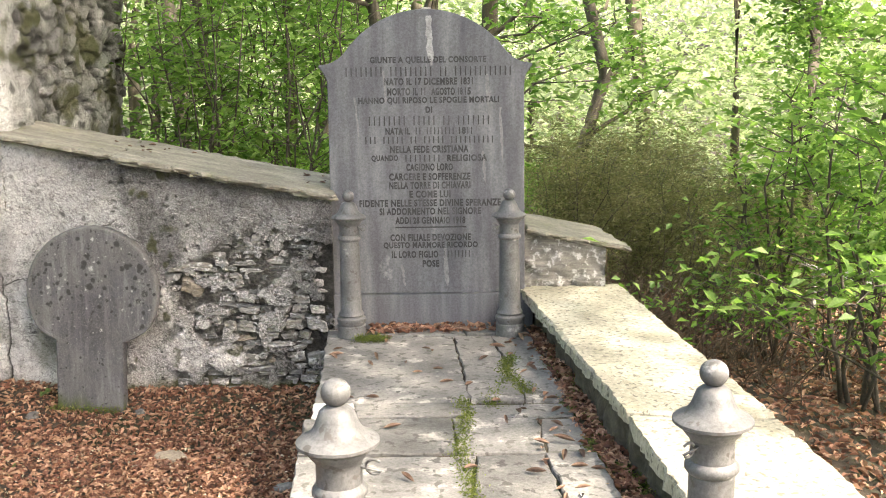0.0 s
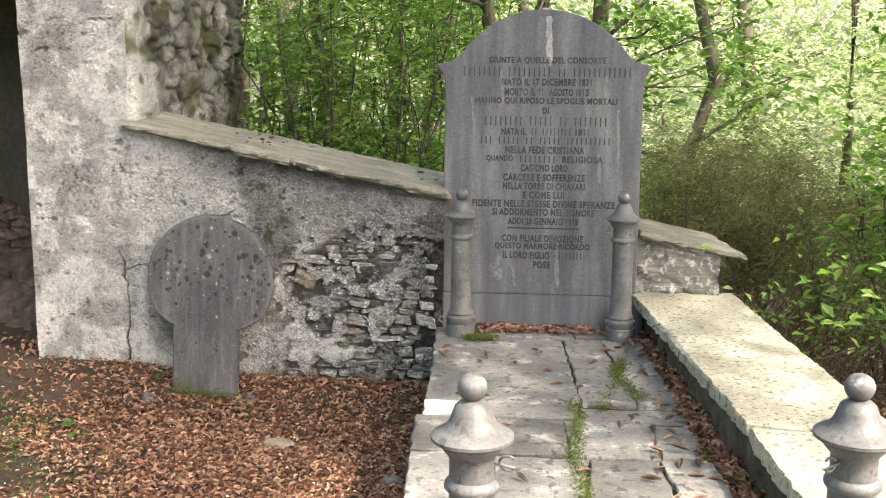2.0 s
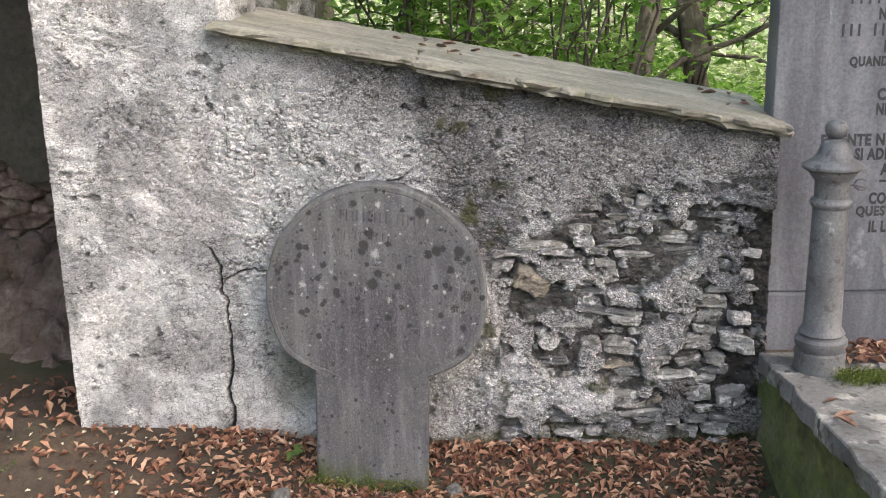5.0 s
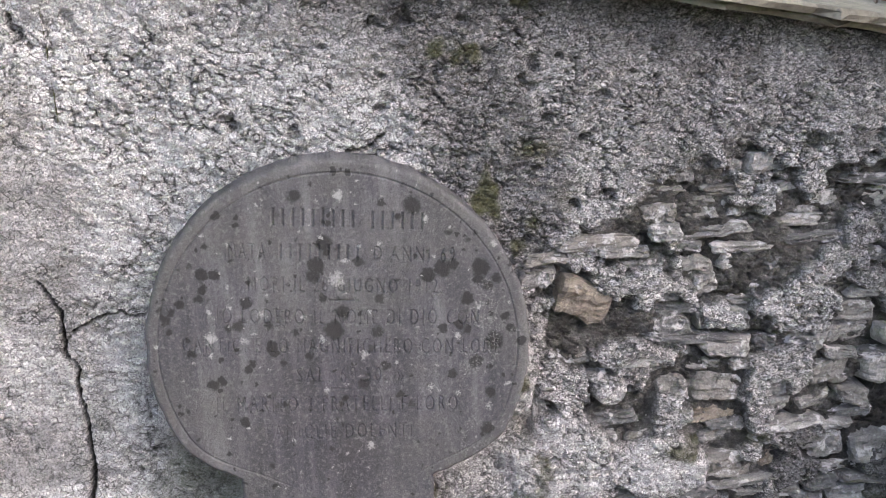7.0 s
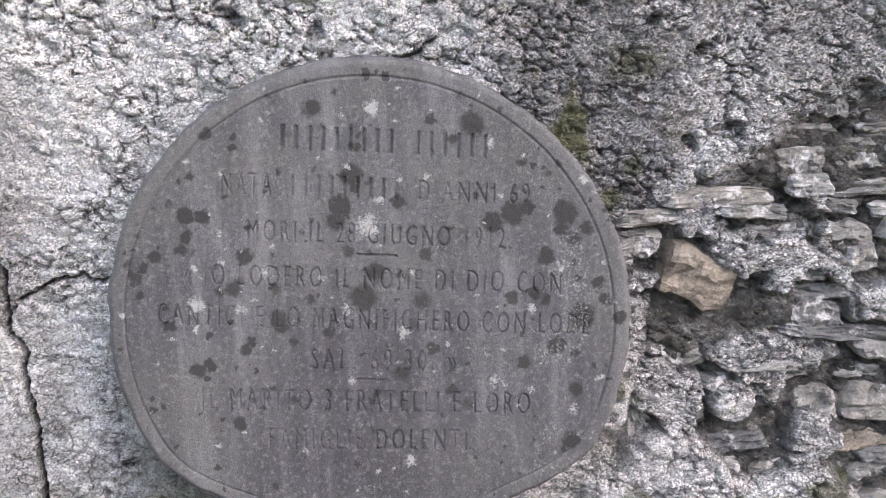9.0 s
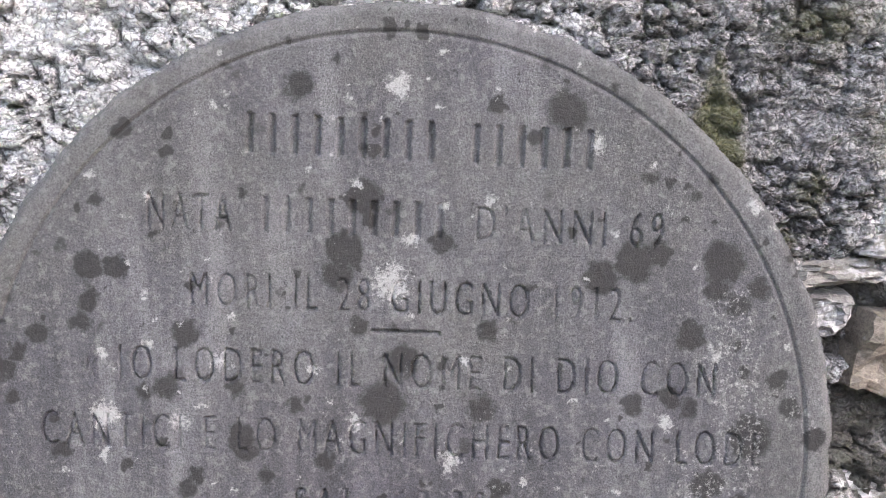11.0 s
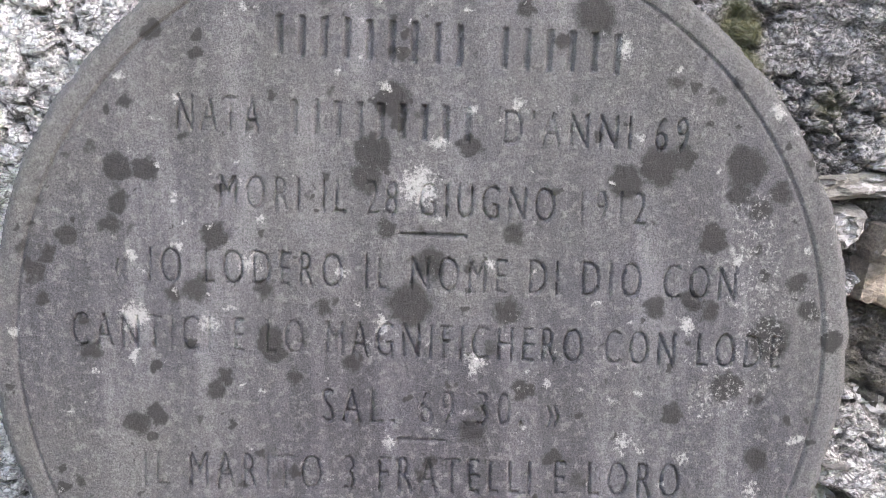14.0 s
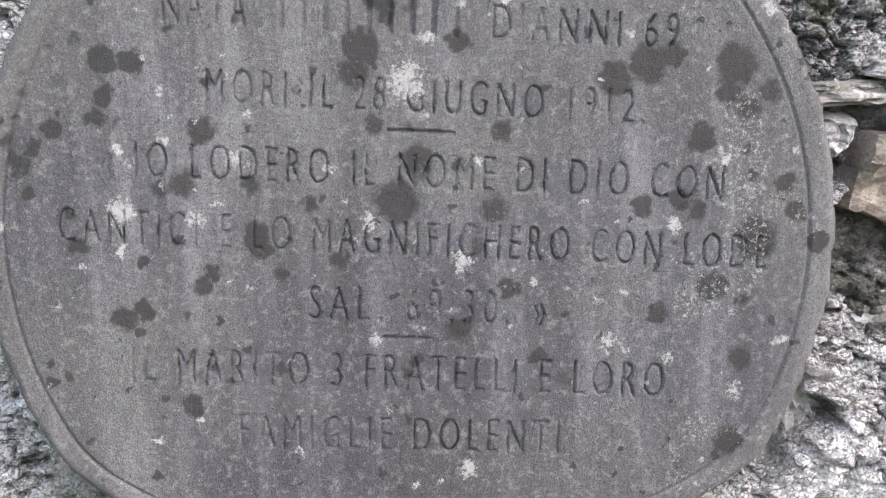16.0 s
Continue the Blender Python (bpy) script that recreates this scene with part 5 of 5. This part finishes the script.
# unseen canopy trees, added to keep most of the clearing in dappled shade
for i, (x, y, h, rad, lean, n) in enumerate(((5.6, -1.2, 8.5, 0.16, (-1.2, 0.8), 7000), (4.9, -3.3, 8.5, 0.15, (-1.5, 1.0), 7000), (-3.6, -3.0, 8.0, 0.16, (0.6, 0.6), 5000), (-4.2, 2.5, 8.0, 0.15, (0.8, -0.4), 5000), (7.2, 2.6, 9.0, 0.16, (-0.5, 0), 6000))):
    tree(x, y, h, rad, "tall broad-crowned tree out of view, added to shade the graves", 140 + i, lean, limbs=18, leaves=n, leaf=0.16, crown_from=0.5, reach=2.6)

bm = bmesh.new()
box(bm, 5.9, 9.5, 5.2, 6.4, -0.75, -0.66)
tagged(part("track", bm, ASPHALT), "pale strip of a track among the trees", "track", kind="structure")

# ---- litter, moss and weeds ----
g = np.random.default_rng(33)
n = 66000
xy = np.column_stack([g.uniform(-2.4, 1.06, n), -np.abs(g.uniform(0.0, 3.2, n))])
dense = step(-0.85, 0.05, xy[:, 0] + 0.8 * (fbm(xy[:, 0] * 2, xy[:, 1] * 2, 3, 3) - 0.5))
xy = xy[g.random(n) < 0.05 + 0.95 * dense]
z = ground_height(xy[:, 0], xy[:, 1]) + g.uniform(0.002, 0.016, len(xy))
tagged(part("leaf_litter", leaf_mesh("leaf_litter", np.column_stack([xy, z]), 0.033, g, 0.7, 0.42, 0.45), LITTER), "thick litter of brown dead leaves", "leaf litter", kind="stuff")
n = 350
xy = np.column_stack([g.uniform(-2.4, -0.92, n), g.uniform(-0.15, 0.35, n)])
z = np.maximum(ground_height(xy[:, 0], xy[:, 1]), 0.15) + g.uniform(0.01, 0.03, n)
tagged(part("leaf_litter", leaf_mesh("leaf_litter", np.column_stack([xy, z]), 0.04, g, 0.7, 0.45, 0.45), LITTER), "brown dead leaves blown into the chapel", "leaf litter", kind="stuff")
n = 2600
xy = np.column_stack([g.uniform(-2.4, 1.0, n), -np.abs(g.uniform(0.03, 2.6, n))])
z = ground_height(xy[:, 0], xy[:, 1]) + g.uniform(0.010, 0.022, n)
tagged(part("fallen_petals", leaf_mesh("fallen_petals", np.column_stack([xy, z]), 0.014, g, 0.8, 0.7, 0.3), PETAL), "tiny pale bud scales strewn on the earth", "litter", kind="stuff")
n = 16000
xy = np.column_stack([g.uniform(2.45, 7.0, n), g.uniform(-3, 5, n)])
z = ground_height(xy[:, 0], xy[:, 1]) + g.uniform(0.002, 0.02, n)
tagged(part("leaf_litter", leaf_mesh("leaf_litter", np.column_stack([xy, z]), 0.06, g, 0.6, 0.45, 0.4), LITTER), "brown dead leaves on the wooded slope", "leaf litter", kind="stuff")


def tufts(name, spots, per, spread, size, label, material, seed, up=0.1):
    g = np.random.default_rng(seed)
    at = np.concatenate([np.asarray(s) + g.normal(size=(per, 3)) * spread for s in spots])
    return tagged(part(name, leaf_mesh(name, at, size, g, up, 0.3), material), label, "moss", kind="stuff")


joints = [(1.64 + 0.012 * math.sin(9 * y), y, TOP - 0.004) for y in np.arange(-2.3, -1.05, 0.035)]
joints += [(2.0 - 0.06 * y + 0.05 * math.sin(13 * y), y, TOP - 0.012) for y in np.arange(-2.6, -0.45, 0.03)]
joints += [(1.80 + 0.05 * math.sin(7 * y), y, TOP - 0.004) for y in np.arange(-1.1, -0.6, 0.05)]
joints += [(1.27 + 0.012 * k, -0.245 + 0.004 * (k % 3), TOP + 0.012) for k in range(-5, 5)]
joints += [(1.86 + 0.03 * math.sin(11 * y), y, TOP - 0.002) for y in np.arange(-1.0, -0.5, 0.02)]
tufts("moss", joints, 130, (0.018, 0.022, 0.006), 0.012, "green moss in the joints of the flagstones", MOSS, 51)
tufts("moss", [(x, disc_front(x, 0.12) - 0.012, float(ground_height(x, -0.16)) + 0.012) for x in np.arange(-0.2, 0.10, 0.02)], 80, (0.014, 0.008, 0.012), 0.009, "moss at the foot of the round gravestone", MOSS, 52)
weeds = [(x, y, float(ground_height(x, y)) + 0.02) for x, y in zip(g.uniform(-2.3, -0.2, 120), g.uniform(-2.6, -0.35, 120))]
tufts("grass_and_weeds", weeds + [(x, y, float(ground_height(x, y)) + 0.012) for x, y in zip(g.uniform(-2.4, -0.6, 200), g.uniform(-2.9, -0.1, 200))], 26, (0.06, 0.06, 0.010), 0.022, "thin grass and small weeds on the earth", WEED, 53)

# dead leaves on the tomb
def curled_leaf(length, width, curl):
    """A dry lance-shaped leaf, rolled along its midrib and bent upwards at the tip."""
    u, v = np.meshgrid(np.linspace(-1, 1, 5), np.linspace(0, 1, 9))
    half = width * np.sin(math.pi * np.clip(v * 0.96 + 0.02, 0, 1)) ** 0.8
    x = half * u * (1 - 0.25 * u * u)
    z = 0.003 + curl * half * u * u + 0.10 * length * (v - 0.45) ** 2 * 2
    return array_mesh("fallen_leaf", np.stack([x + 0.10 * length * v * v, (v - 0.5) * length, z], -1).reshape(-1, 3), grid_quads(5, 9))


bm0, bm1 = curled_leaf(0.060, 0.009, 1.3), curled_leaf(0.045, 0.010, 0.9)
r = random.Random(12)
for k in range(92):
    x, y = r.uniform(1.12, 2.0), -0.2 - 1.9 * r.random() ** 1.3
    if k < 18:
        x, y = r.uniform(1.25, 1.95), r.uniform(-0.14, -0.03)
    elif k > 50:
        y = r.uniform(-2.3, -0.25)
        x = 1.90 - 0.055 * y + r.gauss(0, 0.07)
    leaf = part("fallen_leaf", bm0 if k % 3 else bm1, DRY_LEAF)
    leaf.matrix_basis = pose(x, y, TOP + 0.004, r.uniform(-12, 12), r.uniform(-12, 12), r.uniform(0, 360)) @ Matrix.Scale(r.uniform(0.6, 1.25), 4)
    tagged(leaf, "curled brown dead leaf on the flagstones", "leaf", group="dead leaves on the tomb")

g = np.random.default_rng(61)
ys = g.uniform(-2.9, -0.05, 1500)
at = np.column_stack([2.0 - 0.062 * ys + g.normal(0, 0.03, 1500), ys, np.full(1500, TOP - 0.012) + g.uniform(0, 0.016, 1500)])
tagged(part("leaf_litter", leaf_mesh("leaf_litter", at, 0.036, g, 0.6, 0.4, 0.45), LITTER), "brown dead leaves caught beside the slabs", "leaf litter", kind="stuff")
at = np.column_stack([g.uniform(1.25, 1.97, 260), g.uniform(-0.12, 0.02, 260), np.full(260, TOP + 0.008)])
tagged(part("leaf_litter", leaf_mesh("leaf_litter", at, 0.045, g, 0.6, 0.35, 0.5), LITTER), "brown dead leaves drifted against the stele", "leaf litter", kind="stuff")

rail = new("metal_rail")
rail.location = (4.5, 3.85, 0)
tagged(rail, "pale metal rail among the saplings", "rail")
z0 = float(ground_height(4.5, 3.85))
bm = bmesh.new()
tube(bm, [(-0.22, 0.3, 0.06), (0.24, -0.3, -0.09)], [0.03, 0.03], 8)
part("bar", bm, PALE_STONE, rail, smooth=True)
for x, y, top in ((-0.16, 0.22, 0.04), (0.19, -0.23, -0.07)):
    bm = bmesh.new()
    tube(bm, [(x, y, z0 - 0.1), (x, y, top)], [0.018, 0.018], 8)
    part("support", bm, PALE_STONE, rail, smooth=True)

# ---- loose stones ----
for x, y, sx, sy, zr, tone in ((-0.27, -0.22, 0.035, 0.03, 60, FLAG), (0.42, -0.55, 0.09, 0.05, -20, TAN_STONE), (0.20, -0.18, 0.028, 0.02, 20, FLAG), (0.95, -0.9, 0.06, 0.03, 10, SCHIST)):
    outline = [(math.cos(a) * sx * r.uniform(0.7, 1.1), math.sin(a) * sy * r.uniform(0.7, 1.1)) for a in [k * 2 * math.pi / 7 for k in range(7)]]
    stone = part("loose_stone", rough_slab(outline, 0.03, r, 0.003, 0.02, 0.008, 0.006), tone)
    stone.matrix_basis = pose(x, y, float(ground_height(x, y)) + 0.025, 8, -6, zr)
    tagged(stone, "small flat loose stone on the leaf litter", "stone", group="loose stones")

# small weeds and leaves on the capping
r = random.Random(44)
for k, (x, y) in enumerate(((-0.25, -0.10), (-0.42, -0.62), (-0.52, -0.58), (-0.62, -0.80), (-0.25, -1.25), (-1.0, -0.75), (-1.15, -1.2), (0.1, -1.7), (-0.9, -1.6))):
    g = np.random.default_rng(200 + k)
    weed = new("weed")
    weed.location = (x, y, float(ground_height(x, y)))
    tagged(weed, "small green broad-leaved weed in the leaf litter", "weed", group="weeds on the earth")
    for _ in range(r.randint(3, 6)):
        leaf = part("leaf", leaf_mesh("leaf", np.array([[0.0, 0.0, 0.0]]), 0.05, g, 1.2, 0.6), WEED, weed)
        leaf.location = (r.uniform(-0.035, 0.035), r.uniform(-0.035, 0.035), r.uniform(0.02, 0.045))
for k in range(16):
    x, y = (r.uniform(0.02, 0.42), r.uniform(0.08, 0.35)) if k < 10 else (r.uniform(0.9, 1.06), r.uniform(0.1, 0.35))
    leaf = part("fallen_leaf", bm1, DRY_LEAF)
    leaf.matrix_basis = pose(x, y, cap_line(x) + 0.036 + 0.03 * (y + 0.05) / 0.5, r.uniform(-10, 10), 11 + r.uniform(-8, 8), r.uniform(0, 360)) @ Matrix.Scale(r.uniform(0.6, 1.1), 4)
    tagged(leaf, "curled brown dead leaf on the wall capping", "leaf", group="dead leaves on the wall")

# ---- in the chapel ----
bm = rough_slab([(-0.2, -0.17), (0.2, -0.17), (0.2, 0.17), (-0.2, 0.17)], 0.03, r, 0.004)
leaning = part("leaning_slab", bm, GREEN_SLAB)
leaning.matrix_basis = pose(-2.22, 0.80, 0.38, 60, 12, 10)
tagged(leaning, "green-stained stone slab leaning in the chapel", "stone slab")
candle = new("grave_candle")
candle.location = (-1.93, 0.36, 0.16)
tagged(candle, "red plastic grave candle on the chapel floor", "candle")
glass = part("glass", lathe([(0.026, 0), (0.03, 0.01), (0.03, 0.075), (0.026, 0.085)], 20), RED, candle, smooth=True)
part("lid", lathe([(0.03, 0.085), (0.03, 0.092), (0.015, 0.102), (0.006, 0.106)], 20), TAN_STONE, glass, "dull metal lid", smooth=True)
flowers = new("flower_bunch")
flowers.location = (-1.84, 0.46, 0.18)
tagged(flowers, "bunch of pink flowers with pale green leaves on the ground", "flowers")
g = np.random.default_rng(4)
part("petals", leaf_mesh("petals", cloud(g, (0, 0, 0.11), (0.045, 0.03, 0.05), 160), 0.035, g, 0.2, 0.8), PINK, flowers)["kind"] = "stuff"
part("leaves", leaf_mesh("leaves", cloud(g, (0, -0.03, 0.02), (0.06, 0.03, 0.015), 12), 0.14, g, 0.4, 0.25), WEED, flowers)
bm = bmesh.new()
for k in range(7):
    tube(bm, [(0, 0, 0), (r.uniform(-0.08, 0.08), r.uniform(-0.04, 0.04), 0.2)], [0.003, 0.002], 5)
part("stalks", bm, BARK, flowers)


# ---- stones bared in the low wall, set last ----
def split_stone(w, h, seed, deep=0.06):
    """One rubble stone, face towards -y: irregular outline, flat split face with steps, broken arrises."""
    g = np.random.default_rng(seed)
    nu, nv = 17, 11
    u, v = np.meshgrid(np.linspace(-1, 1, nu), np.linspace(-1, 1, nv))
    skew, taper, lean = g.uniform(-0.25, 0.25), g.uniform(-0.2, 0.2), g.uniform(-0.15, 0.15)
    ox, oz = g.uniform(0, 50, 2)
    x = w * (u * (1 + taper * v) + skew * v * h / w) * (1 - 0.10 * np.abs(v) ** 4) + 0.16 * w * (fbm(v * 1.6 + ox, u * 0.7 + oz, 3, 3) - 0.5)
    z = h * (v * (1 + 0.3 * taper * u) + lean * u) * (1 - 0.18 * np.abs(u) ** 5) + 0.45 * h * (fbm(u * 2.2 + ox, v * 0.6 + oz, 3, 4) - 0.5)
    rim = np.maximum(np.abs(u), np.abs(v))
    face = 0.010 * g.uniform(-1, 1) * u + 0.008 * g.uniform(-1, 1) * v - 0.006 * np.floor(2.5 * fbm(u * 1.5 + oz, v * 2.5 + ox, 2, 6)) + 0.009 * (fbm(u * 5 + ox, v * 6, 3, 7) - 0.5)
    y = -face + 0.010 * step(0.72, 0.95, rim) + deep * step(0.9, 1.0, rim)
    return array_mesh("stone", np.stack([x, y, z], -1).reshape(-1, 3), grid_quads(nu, nv), smooth=False)


r = random.Random(77)
z = 0.135
course = 0
while z < 0.93:
    h = r.uniform(0.026, 0.066) if course % 3 else r.uniform(0.018, 0.030)
    x = 0.30 + r.uniform(0, 0.05)
    while x < 1.05:
        w = r.uniform(0.05, 0.13) * (1.25 if h < 0.03 else 1.0)
        cx, cz = x + w / 2, z + h / 2 + r.uniform(-0.006, 0.006)
        x += w
        if 0.34 < cx < 0.50 and 0.57 < cz < 0.70 or cx + w / 2 > 1.07 or cz > cap_line(cx) - 0.06:
            continue
        if float(bare_wall(np.array([cx]), np.array([cz]))[1][0]) < 0.5:
            continue
        stone = part("stone", split_stone(w / 2 - 0.001, h / 2 - 0.0005, r.randint(0, 9999)), TAN_WALL_STONE if r.random() < 0.04 else WALL_STONE, wall_north)
        stone.matrix_basis = pose(cx, 0.004 - r.uniform(-0.012, 0.014), cz, r.uniform(-7, 7), r.uniform(-6, 6), r.uniform(-8, 8))
    z += h
    course += 1
for cx, cz, w, h, tone, lean in ((0.425, 0.637, 0.058, 0.042, TAN_WALL_STONE, 24), (0.62, 0.553, 0.10, 0.011, WALL_STONE, 7), (0.56, 0.640, 0.045, 0.012, WALL_STONE, 2), (0.30, 0.315, 0.040, 0.030, WALL_STONE, -12)):
    stone = part("stone", split_stone(w, h, 7 + int(cx * 100)), tone, wall_north)
    stone.matrix_basis = pose(cx, -0.006, cz, 0, lean, 0)
